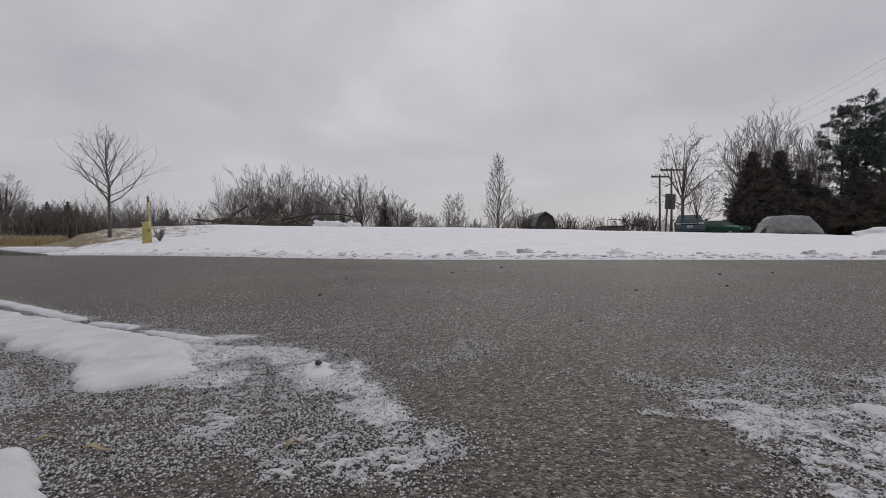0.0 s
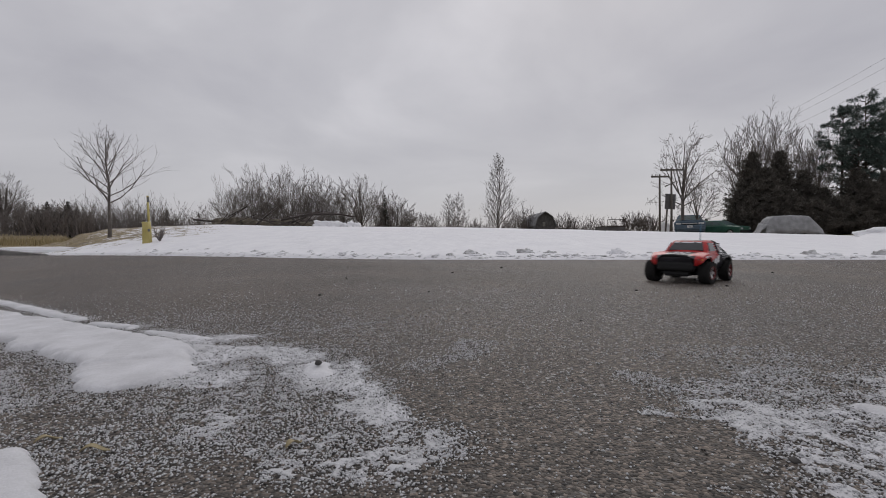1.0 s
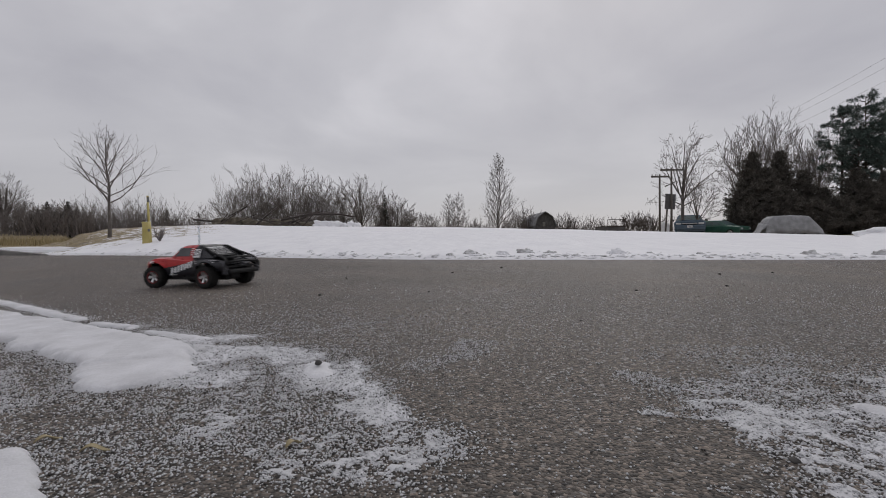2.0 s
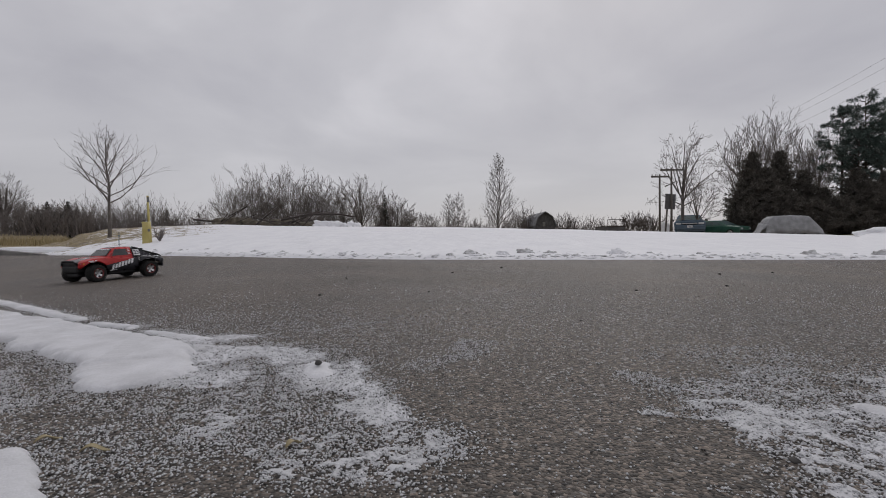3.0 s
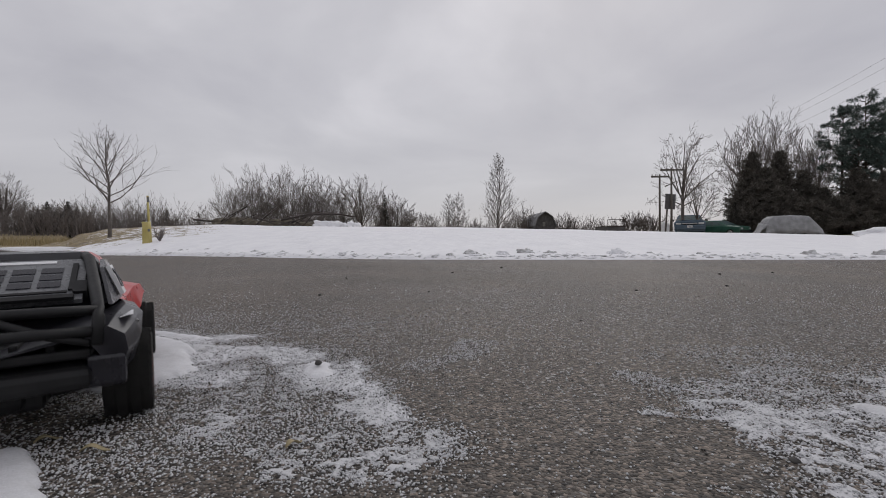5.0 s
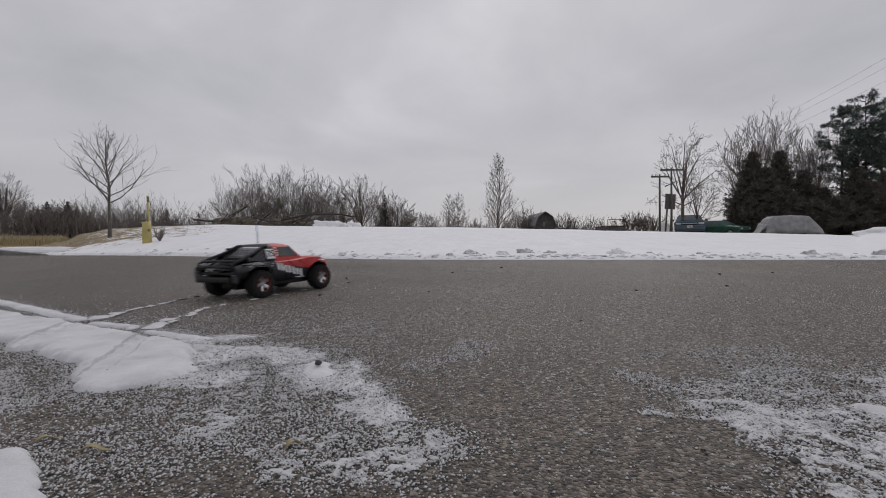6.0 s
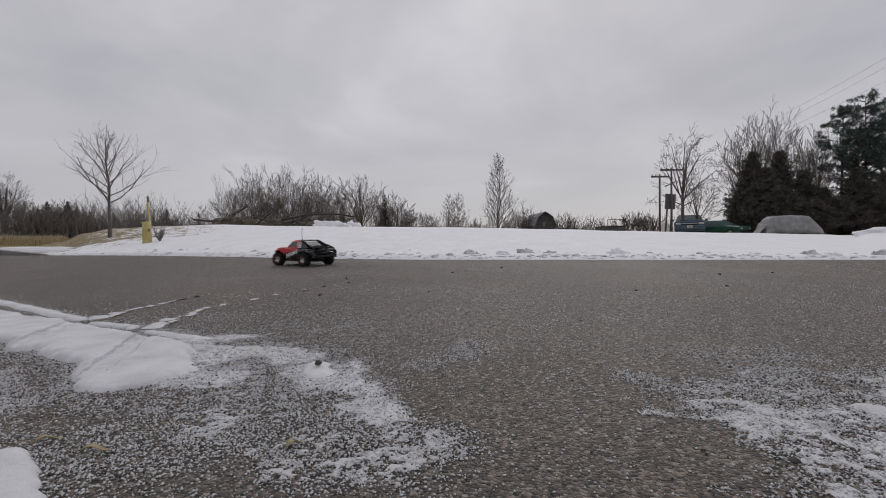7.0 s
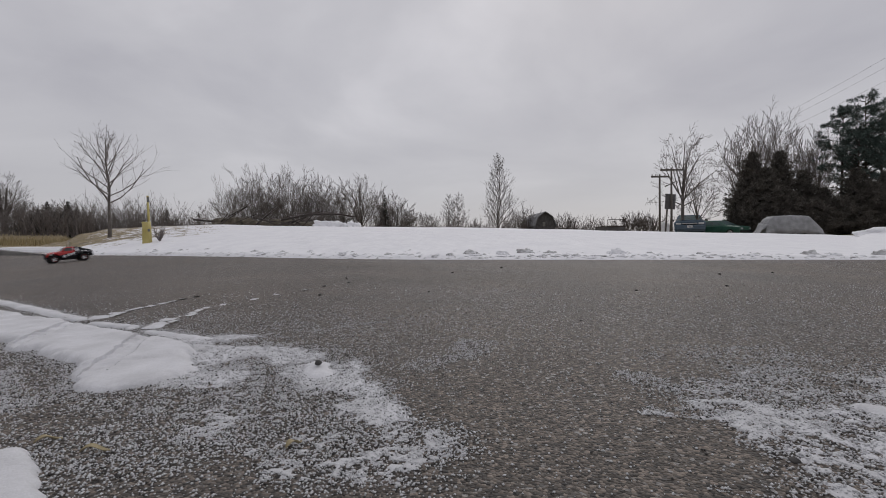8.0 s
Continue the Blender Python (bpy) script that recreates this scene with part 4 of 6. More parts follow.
    part("gearbox", box_bm(-0.225, -0.13, -0.03, 0.03, 0.035, 0.11, 0.012), M_BLACK, e)
    part("antenna", tube([Vector((-0.035, 0.035, 0.205)), Vector((-0.036, 0.035, 0.26)), Vector((-0.040, 0.036, 0.310))], [0.0019, 0.0018, 0.0016], 8), M_BLUE, e, "blue plastic antenna tube", smooth=True)
    part("antenna_cap", lathe([(0, 0.0), (0.0, 0.0025), (0.004, 0.0025), (0.004, 0.0)], 8), M_BLACK, e).matrix_local = pose(-0.040, 0.036, 0.309, 90, 0, 0)
    wheels = [(build_wheel(e, sx, sy), sx, sy) for sx, sy in itertools.product((1, -1), (1, -1))]
    return e, wheels


truck, truck_wheels = build_truck()


# ---- along the far side of the road ----
def lumpy(bm, seed, amount, scale):
    for v in bm.verts:
        k = noise.noise(v.co * scale + Vector((seed * 3.1, seed * 1.7, seed)))
        k2 = noise.noise(v.co * scale * 2.7 + Vector((seed, 5, 2)))
        v.co = v.co * (1 + amount * (k + 0.5 * k2))
    return bm


def mound(name, x, y, z, sx, sy, sz, seed, mat, label, category, group="", amount=0.45):
    bm = bmesh.new()
    bmesh.ops.create_icosphere(bm, subdivisions=4, radius=1.0)
    lumpy(bm, seed, amount, 1.6)
    for v in bm.verts:
        v.co = Vector((v.co.x * sx, v.co.y * sy, max(v.co.z, -0.25) * sz * 1.3))
    ob = part(name, bm, mat, smooth=True)
    ob.location = (x, y, z - 0.3 * sz)
    return tagged(ob, label, category, group)


def build_kerb():
    """Concrete kerb at the mouth of the side street, in butted lengths."""
    e = thing("kerb", pose(0, 0, 0), "grey concrete kerb with snow behind it", "kerb", kind="structure")
    y0 = 9.55
    for i in range(5):
        xa, xb = -7.90 - i * 1.5, -7.90 - (i + 1) * 1.5 + 0.012
        bm = box_bm(xb, xa, y0, y0 + 0.16, -0.08, 0.125, 0.02, 3)
        for v in bm.verts:
            if i == 0 and v.co.x > xa - 0.3:
                v.co.z = min(v.co.z, -0.08 + 0.19 * (xa - v.co.x + 0.06) / 0.3)
            v.co.y += 0.02 * (-v.co.x - 7.9)
        part("kerb_stone", bm, M_CONCRETE, e)
    mound("snow_ridge", -9.9, y0 + 0.75, 0.06, 2.1, 0.22, 0.09, 6, M_SNOW, "low ridge of snow behind the kerb", "snow")


def build_edge_lumps():
    """Ploughed lumps of snow and dirty ice along the edge of the asphalt."""
    rng = random.Random(12)
    spots = [(-0.625, 0.10), (-0.41, 0.08), (-0.35, 0.06), (-0.22, 0.09), (0.015, 0.07), (0.06, 0.13), (0.13, 0.11), (0.18, 0.16), (0.235, 0.11), (0.38, 0.17), (0.56, 0.07), (0.80, 0.15), (0.855, 0.10), (0.955, 0.18), (-0.12, 0.07), (-0.29, 0.07), (0.66, 0.06), (0.45, 0.06)]
    for i, (u, s) in enumerate(spots):
        d = 4.8
        for _ in range(12):
            d = 0.5 * d + 0.5 * road_edge(u * d)
        y = d + rng.uniform(0.12, 0.5)
        mound("snow_lump", u * y, y, land_z(u * y, y) - 0.005, s * 0.62, s * 0.35, s * 0.30, 30 + i, M_SNOW if i % 3 == 0 else M_DIRTY, "lump of dirty ploughed snow at the road's edge", "snow lump", "ploughed snow lumps", 0.6)


def build_edge_crust():
    """Crumbs of frozen slush and road dirt strewn along the edge of the asphalt."""
    rng = random.Random(44)
    for name, mat, n, label in (("snow_crumb", M_SNOW, 420, "crumbs of frozen snow along the asphalt's edge"), ("dirt_crumb", M_DIRTY, 330, "dirty frozen crumbs along the asphalt's edge")):
        vs, fs = [], []
        for i in range(n):
            u = rng.uniform(-1.0, 1.05)
            d = 4.8
            for _ in range(10):
                d = 0.5 * d + 0.5 * road_edge(u * d)
            y = d + 0.02 + abs(rng.gauss(0, 0.09)) + (0.5 * rng.random() if i % 6 == 0 else 0)
            x = u * y
            s = 0.006 + 0.017 * rng.random() ** 2 * (1.2 if y > 6 else 1)
            z = land_z(x, y)
            o = len(vs)
            st = rng.uniform(1.2, 3.2)
            for dx, dy, dz in ((1, 0, 0), (0, 1, 0), (-1, 0, 0), (0, -1, 0), (0.2, 0.1, 0.8), (0, 0, -0.6)):
                vs.append((x + dx * s * st * rng.uniform(0.7, 1.3), y + dy * s * rng.uniform(0.7, 1.3), z + dz * s * rng.uniform(0.6, 1.2)))
            for q in ((0, 1, 4), (1, 2, 4), (2, 3, 4), (3, 0, 4), (1, 0, 5), (2, 1, 5), (3, 2, 5), (0, 3, 5)):
                fs.append(tuple(o + t for t in q))
        tagged(part(name, (vs, fs), mat), label, "snow", kind="stuff")


def build_crest_heaps():
    x, y, z = at(-0.245, 20.4)
    mound("snow_mound", x, y, z - 0.03, 0.62, 0.4, 0.26, 3, M_SNOW, "heap of ploughed snow on the crest", "snow heap", "", 0.85)
    x, y, z = at(-0.205, 20.5)
    mound("snow_mound", x, y, z - 0.03, 0.45, 0.35, 0.20, 4, M_SNOW, "low heap of ploughed snow on the crest", "snow heap", "", 0.9)
    x, y, z = at(0.96, 17)
    mound("snow_mound", x, y, z - 0.05, 0.9, 0.6, 0.22, 9, M_SNOW, "rounded snow heap beside the road", "snow heap")
    for u, y, sx, sz, s in [(-0.47, 22.5, 0.9, 0.42, 51), (-0.42, 22.8, 1.4, 0.40, 52), (-0.35, 23, 1.6, 0.42, 53), (-0.30, 22.6, 0.9, 0.34, 54)]:
        x, yy, z = at(u, y)
        mound("earth_mound", x, yy, z + 0.04, sx, 0.6, sz, s, M_EARTH, "brown mound of earth and dead grass", "mound", "earth mounds")
    rng = random.Random(3)
    e = thing("brush_pile", pose(*at(-0.40, 22.0)), "pile of dark fallen logs and branches", "brush pile")
    for i in range(13):
        a = rng.uniform(-4.5, 4.5)
        cx = rng.uniform(-2.4, 2.6)
        L = rng.uniform(0.7, 2.2)
        zz = rng.uniform(0.15, 0.45)
        p0 = Vector((cx - L / 2, rng.uniform(-0.4, 0.4), zz - L * 0.1 * (1 + a)))
        p1 = Vector((cx + L / 2, rng.uniform(-0.4, 0.4), zz + L * 0.12 * (1 + a)))
        part("log" if i < 5 else "branch", tube([p0, p0.lerp(p1, 0.5) + Vector((0, 0, 0.05)), p1], [0.05 if i < 5 else 0.025, 0.045 if i < 5 else 0.02, 0.02], 6), M_BARK_DARK, e, smooth=True)
    long = tube([Vector((1.0, 0.2, 0.35)), Vector((2.4, 0.1, 0.62)), Vector((3.9, 0, 0.60)), Vector((4.6, 0, 0.45))], [0.05, 0.05, 0.045, 0.03], 6)
    part("log", long, M_BARK_DARK, e, smooth=True)


def build_riser():
    """Yellow utility pedestal with its marker post, and the bush beside it."""
    d = RISER_D
    k = d / 812.0
    x, y, z = at(-0.644, d)
    e = thing("utility_pedestal", pose(x, y, z), "faded yellow plastic utility pedestal on the snowy bank", "utility box")
    w, h = 6.6 * k, 36 * k
    bm = box_bm(-w, w, -w * 0.8, w * 0.8, -0.12, h, w * 0.3, 3)
    for v in bm.verts:
        if v.co.z > h * 0.6:
            v.co.x = v.co.x * 0.82 - w * 0.1
    part("body", bm, M_YELLOW, e, smooth=True)
    part("cap", box_bm(-w * 1.0, w * 0.75, -w * 0.8, w * 0.8, h * 0.93, h * 1.03, w * 0.2, 2), M_YELLOW, e)
    part("hasp", box_bm(w * 0.7, w * 1.15, -w * 0.9, -w * 0.5, h * 0.55, h * 0.68, w * 0.05), M_CONCRETE, e)
    x, y, z = at(-0.640, d + 0.35)
    e = thing("marker_post", pose(x, y, z), "slim yellow marker post behind a utility box", "post")
    hp = sight_z(-0.64, 347 - 441, d + 0.35) - z
    part("post", tube([Vector((0, 0, -0.15)), Vector((0.004, 0, hp * 0.5)), Vector((-0.01, 0, hp))], [1.9 * k, 1.9 * k, 1.7 * k], 8), M_YELLOW, e, smooth=True)
    part("post_band", tube([Vector((0, 0, hp * 0.86)), Vector((0, 0, hp * 0.97))], [2.1 * k, 2.1 * k], 8), M_CONCRETE, e, "pale weathered band", smooth=True)
    x, y, z = at(-0.617, d + 0.1)
    rng = random.Random(77)
    e = thing("bush", pose(x, y, z), "small leafless bush beside the yellow box", "bush")
    out = []
    for i in range(22):
        a = rng.uniform(0, 6.28)
        t = rng.uniform(0.1, 0.8)
        grow(out, Vector((0, 0, -0.02)), Vector((math.cos(a) * math.sin(t), math.sin(a) * math.sin(t), math.cos(t))), 30 * k * rng.uniform(0.5, 1), 0.5 * k, 1, 2, rng, 0.02, 0.5, (4, 3), 0.16, 0.3 * k)
    tagged(part("stems", join([t for _, t in out]), M_TWIG, e), kind="stuff")


def build_dead_grass():
    """Dry stalks that stick out of the thin snow on the flank and in the field."""
    rng = random.Random(31)
    vs, fs = [], []
    for i in range(5200):
        far = i % 3 == 0
        if far:
            u, y, h = rng.uniform(-1.1, -0.80), rng.uniform(23, 34), rng.uniform(0.25, 0.6)
        else:
            u, y, h = rng.uniform(-0.86, -0.50), rng.uniform(10.5, 20.5), rng.uniform(0.012, 0.05)
            if rng.random() < (u + 0.86) * 2.0:
                continue
        x = u * y
        z = land_z(x, y) - 0.01
        a = rng.uniform(0, 3.14)
        w = (0.02 if far else 0.009)
        lx, ly = rng.uniform(-0.4, 0.4) * h, rng.uniform(-0.4, 0.4) * h
        o = len(vs)
        vs += [(x - w * math.cos(a), y - w * math.sin(a), z), (x + w * math.cos(a), y + w * math.sin(a), z), (x + lx, y + ly, z + h)]
        fs.append((o, o + 1, o + 2))
    ob = part("dead_grass", (vs, fs), M_STRAW)
    tagged(ob, "dry tan grass stalks poking through thin snow", "grass", kind="stuff")


# ---- beyond the crest ----
def build_barn():
    u, y = 0.223, 52
    x, yy, z = at(u, y)
    k = y / 812.0
    e = thing("barn", pose(x, yy, z), "weathered dark barn with a curved gambrel roof", "barn")
    top = sight_z(u, 376 - 441, y) - z
    w = 18.5 * k
    prof = [(-w, -0.2), (-w, top * 0.60), (-w * 0.66, top * 0.86), (0, top), (w * 0.66, top * 0.86), (w, top * 0.60), (w, -0.2)]
    vs = [(a, 0, b) for a, b in prof] + [(a, 9, b) for a, b in prof]
    n = len(prof)
    part("wall", (vs, [tuple(range(n)), tuple(range(2 * n - 1, n - 1, -1)), (0, n, n + 1, 1), (n - 2, 2 * n - 2, 2 * n - 1, n - 1)]), M_BARN, e)
    rp = prof[1:-1]
    vs, m = [], len(rp)
    for yy2 in (-0.35, 9.3):
        for s in (1.0, 1.06):
            vs += [(a * s, yy2, b + (0.09 if s > 1 else 0.015)) for a, b in rp]
    fs = []
    for i in range(m - 1):
        fs += [(m + i, m + i + 1, 3 * m + i + 1, 3 * m + i), (i, i + 1, m + i + 1, m + i)[::-1], (i, i + 1, 2 * m + i + 1, 2 * m + i)[::-1], (2 * m + i, 2 * m + i + 1, 3 * m + i + 1, 3 * m + i)]
    part("roof", (vs, fs), M_BARN_ROOF, e, "dark roof edged with snow")
    part("door", box_bm(-w * 0.45, w * 0.3, -0.12, 0.0, 0, top * 0.5, 0.02), M_BARK_DARK, e)
    part("loft_window", box_bm(-w * 0.25, w * 0.0, -0.1, 0.0, top * 0.60, top * 0.72, 0.02), M_CONCRETE, e, "pale boarded loft opening")


def build_frame_things():
    # metal swing-like frame
    x, y, z = at(0.283, 45)
    k = 45 / 812.0
    e = thing("metal_frame", pose(x, y, z), "low dark metal frame standing in the field", "frame")
    h = sight_z(0.283, 393 - 441, 45) - z
    for sx in (-9.5, -3.5, 3.5, 9.5):
        part("post", tube([Vector((sx * k, 0, -0.1)), Vector((sx * k, 0, h))], [0.6 * k, 0.6 * k], 6), M_BARK_DARK, e)
    part("top_rail", tube([Vector((-9.8 * k, 0, h)), Vector((9.8 * k, 0, h))], [0.6 * k, 0.6 * k], 6), M_BARK_DARK, e)
    part("low_rail", tube([Vector((-9.8 * k, 0, h * 0.75)), Vector((9.8 * k, 0, h * 0.75))], [0.5 * k, 0.5 * k], 6), M_BARK_DARK, e)
    # utility trailer with a high ladder rack
    d = 30
    x, y, z = at(0.377, d)
    k = d / 812.0
    e = thing("utility_trailer", pose(x, y, z), "dark utility trailer with a tube rack", "trailer")
    top = sight_z(0.377, 400 - 441, d) - z
    w = 17 * k
    part("bed", box_bm(-w, w, 0, 2.2, 0.35, top, 0.03), M_BARN, e)
    part("rim", box_bm(-w * 1.03, w * 1.03, -0.04, 2.24, top - 0.06, top + 0.01, 0.01), M_BARK_DARK, e)
    hr = sight_z(0.377, 389 - 441, d) - z
    for sx in (-0.8, 0.9):
        part("rack_post", tube([Vector((sx * w, 0.05, top)), Vector((sx * w, 0.05, hr))], [0.02, 0.02], 6), M_BARK_DARK, e)
    part("rack_bar", tube([Vector((-0.8 * w, 0.05, hr)), Vector((0.98 * w, 0.05, hr))], [0.02, 0.02], 6), M_BARK_DARK, e)
    for sx in (-1, 1):
        bm = bmesh.new()
        bmesh.ops.create_cone(bm, cap_ends=True, segments=20, radius1=0.33, radius2=0.33, depth=0.2, matrix=Matrix.Translation((sx * (w + 0.1), 1.0, 0.32)) @ Matrix.Rotation(radians(90), 4, "Y"))
        part("wheel", bm, M_RUBBER, e)


def build_poles():
    for u, top, d, arms in [(0.473, 312, 31, (0.78, [(0, 16)])), (0.4985, 300, 30, (0.9, [(0, 20)]))]:
        x, y, z = at(u, d)
        k = d / 812.0
        e = thing("utility_pole", pose(x, y, z), "weathered wooden utility pole with a crossarm", "utility pole", "utility poles")
        h = sight_z(u, top - 441, d) - z
        part("pole", tube([Vector((0, 0, -0.3)), Vector((0, 0, h * 0.5)), Vector((0, 0, h + 0.1))], [0.075, 0.066, 0.055], 9), M_POLE, e, smooth=True)
        for dz, w in arms[1]:
            part("crossarm", box_bm(-w * k, w * k, -0.14, -0.05, h - 0.12 - dz, h - 0.01 - dz, 0.01), M_POLE, e)
            for s in (-0.9, -0.5, 0.5, 0.9):
                part("insulator", tube([Vector((s * w * k, -0.1, h - 0.02)), Vector((s * w * k, -0.1, h + 0.10))], [0.035, 0.025], 7), M_CONCRETE, e, smooth=True)
    x, y, z = at(0.486, 30.4)
    k = 30.4 / 812
    e = thing("sign_board", pose(x, y - 0.3, z, 0, 4, 0), "dark weathered board fixed between two poles", "sign")
    z0, z1 = sight_z(0.486, 371 - 441, 30.4) - z, sight_z(0.486, 345 - 441, 30.4) - z
    part("panel", box_bm(-9 * k, 9 * k, 0, 0.05, z0, z1, 0.01), M_BARN, e)
    part("panel_frame", box_bm(-9.6 * k, 9.6 * k, 0.05, 0.10, z1 - 0.05, z1 + 0.03, 0.01), M_BARK_DARK, e)
    part("brace", tube([Vector((-10 * k, 0.1, z1 + 0.5)), Vector((10 * k, 0.1, z1 + 0.9))], [0.04, 0.04], 6), M_POLE, e)
    for s in (-3.5, 5):
        part("leg", tube([Vector((s * k, 0.12, -0.2)), Vector((s * k, 0.12, z0 + 0.05))], [0.06, 0.06], 7), M_POLE, e, smooth=True)


def build_wires():
    for i, (a, b) in enumerate([((27.0, 22.0, 11.9), (34.0, 50.0, 11.7)), ((27.4, 22.0, 11.5), (34.4, 50.0, 11.3)), ((27.0, 22.0, 10.4), (34.0, 50.0, 10.2))]):
        p0, p1 = Vector(a), Vector(b)
        path = []
        for j in range(17):
            t = j / 16
            p = p0.lerp(p1, t)
            p.z -= 4 * 0.25 * t * (1 - t)
            path.append(p)
        ob = part("overhead_wire", tube(path, [0.0055] * 17, 4), M_BARK_DARK)
        tagged(ob, "thin dark overhead power line under grey sky", "wire", "overhead wires")


def car_wheel(e, x, y, r, w=0.2):
    bm = bmesh.new()
    bmesh.ops.create_cone(bm, cap_ends=True, segments=24, radius1=r, radius2=r, depth=w, matrix=Matrix.Translation((x, y, r)) @ Matrix.Rotation(radians(90), 4, "X"))
    bmesh.ops.bevel(bm, geom=[ed for ed in bm.edges if ed.calc_length() < r * 0.4], offset=0.03, segments=2, affect="EDGES")
    t = part("wheel", bm, M_RUBBER, e)
    s = 1 if y > 0 else -1
    bm = bmesh.new()
    bmesh.ops.create_cone(bm, cap_ends=True, segments=20, radius1=r * 0.62, radius2=r * 0.55, depth=0.03, matrix=Matrix.Translation((x, y + s * (w / 2 + 0.012), r)) @ Matrix.Rotation(radians(90), 4, "X"))
    part("rim", bm, M_CHROME, t)


def loft_body(name, e, stations, mat, label=""):
    """Skin over cross sections (x, [(y, z) ...]) mirrored about the middle."""
    bm = bmesh.new()
    rings = []
    for x, pr in stations:
        rings.append([bm.verts.new((x, -y, z)) for y, z in pr] + [bm.verts.new((x, y, z)) for y, z in reversed(pr)])
    n = len(rings[0])
    for a, b in zip(rings, rings[1:]):
        for k in range(n):
            bm.faces.new((a[k], a[(k + 1) % n], b[(k + 1) % n], b[k]))
    bm.faces.new(rings[0])
    bm.faces.new(list(reversed(rings[-1])))
    bmesh.ops.recalc_face_normals(bm, faces=bm.faces[:])
    bmesh.ops.bevel(bm, geom=bm.edges[:], offset=0.025, segments=2, affect="EDGES", clamp_overlap=True)
    return part(name, bm, mat, e, label, smooth=False)


def slab(name, e, quad, mat, push=0.012, label=""):
    a, b, c, d = [Vector(q) for q in quad]
    nrm = (b - a).cross(d - a).normalized()
    vs = [p + nrm * push for p in (a, b, c, d)] + [p - nrm * 0.01 for p in (a, b, c, d)]
    return part(name, (vs, [(0, 1, 2, 3), (7, 6, 5, 4)] + [(i, i + 4, (i + 1) % 4 + 4, (i + 1) % 4) for i in range(4)]), mat, e, label)


def build_pickup():
    d = 33.0
    x, y, z = at(0.545, d)
    e = thing("pickup_truck", pose(x + 0.95, y + 2.3, z, 0, 0, 243), "dark blue pickup truck parked nose to the road", "pickup truck")
    H = sight_z(0.545, 378.5 - 441, d) - z
    s = H / 1.75
    w = 1.0
    def P(*q):
        return [(a * w, b * s) for a, b in q]
    loft_body("body", e, [(2.65, P((0.86, 0.45), (0.93, 0.7), (0.93, 1.08), (0.80, 1.18))), (2.55, P((0.95, 0.40), (1.0, 0.7), (1.0, 1.12), (0.85, 1.25))), (1.1, P((0.97, 0.40), (1.0, 0.7), (1.0, 1.18), (0.86, 1.30))),
                          (-0.9, P((0.97, 0.40), (1.0, 0.7), (1.0, 1.18), (0.9, 1.26))), (-2.6, P((0.97, 0.45), (1.0, 0.7), (1.0, 1.18), (0.92, 1.22)))], M_CARBLUE, "dark blue painted bodywork")
    bm = box_bm(-1.0, 1.15, -0.93, 0.93, 1.20 * s, 1.74 * s, 0.0)
    for v in bm.verts:
        if v.co.z > 1.5 * s:
            v.co.x = 0.42 if v.co.x > 0 else -0.80
            v.co.y *= 0.80
    bmesh.ops.bevel(bm, geom=bm.edges[:], offset=0.06, segments=2, affect="EDGES")
    part("cab", bm, M_CARBLUE, e, "blue roof and pillars")
    slab("windshield", e, [(1.02, -0.74, 1.29 * s), (1.02, 0.74, 1.29 * s), (0.56, 0.62, 1.63 * s), (0.56, -0.62, 1.63 * s)], M_CARGLASS, 0.03, "dark windscreen")
    for sd in (1, -1):
        q = [(0.75, sd * 0.90 * w, 1.26 * s), (-0.75, sd * 0.90 * w, 1.26 * s), (-0.7, sd * 0.80 * w, 1.6 * s), (0.42, sd * 0.80 * w, 1.6 * s)]
        slab("side_window", e, q if sd < 0 else q[::-1], M_CARGLASS, 0.03)
        part("headlight", box_bm(2.55, 2.68, sd * 0.72 * w - 0.17, sd * 0.72 * w + 0.17, 0.95 * s, 1.09 * s, 0.02), M_LAMP, e, "clear headlight")
        part("mirror", box_bm(0.85, 1.0, sd * 1.12 * w - 0.1, sd * 1.12 * w + 0.1, 1.24 * s, 1.40 * s, 0.03), M_BLACK, e)
        for wx in (1.7, -1.7):
            car_wheel(e, wx, sd * 0.85 * w, 0.36, 0.24)
    part("grille", box_bm(2.6, 2.69, -0.46 * w, 0.46 * w, 0.93 * s, 1.06 * s, 0.02), M_BLACK, e)
    part("grille_bar", box_bm(2.68, 2.70, -0.48 * w, 0.48 * w, 1.005 * s, 1.035 * s, 0.004), M_CHROME, e, "bright bar across the grille")
    part("front_bumper", box_bm(2.6, 2.78, -0.95 * w, 0.95 * w, 0.55 * s, 0.88 * s, 0.05), M_CARBLUE, e, "blue painted bumper")
    part("plate", box_bm(2.77, 2.79, -0.17, 0.17, 0.72 * s, 0.86 * s, 0.004), M_WHITE, e, "pale number plate")
    part("plate_bar", box_bm(2.788, 2.794, -0.12, 0.12, 0.775 * s, 0.805 * s), M_CARBLUE, e)
    part("hood_scoop", box_bm(1.3, 2.4, -0.5 * w, 0.5 * w, 1.26 * s, 1.31 * s, 0.03), M_CARBLUE, e)


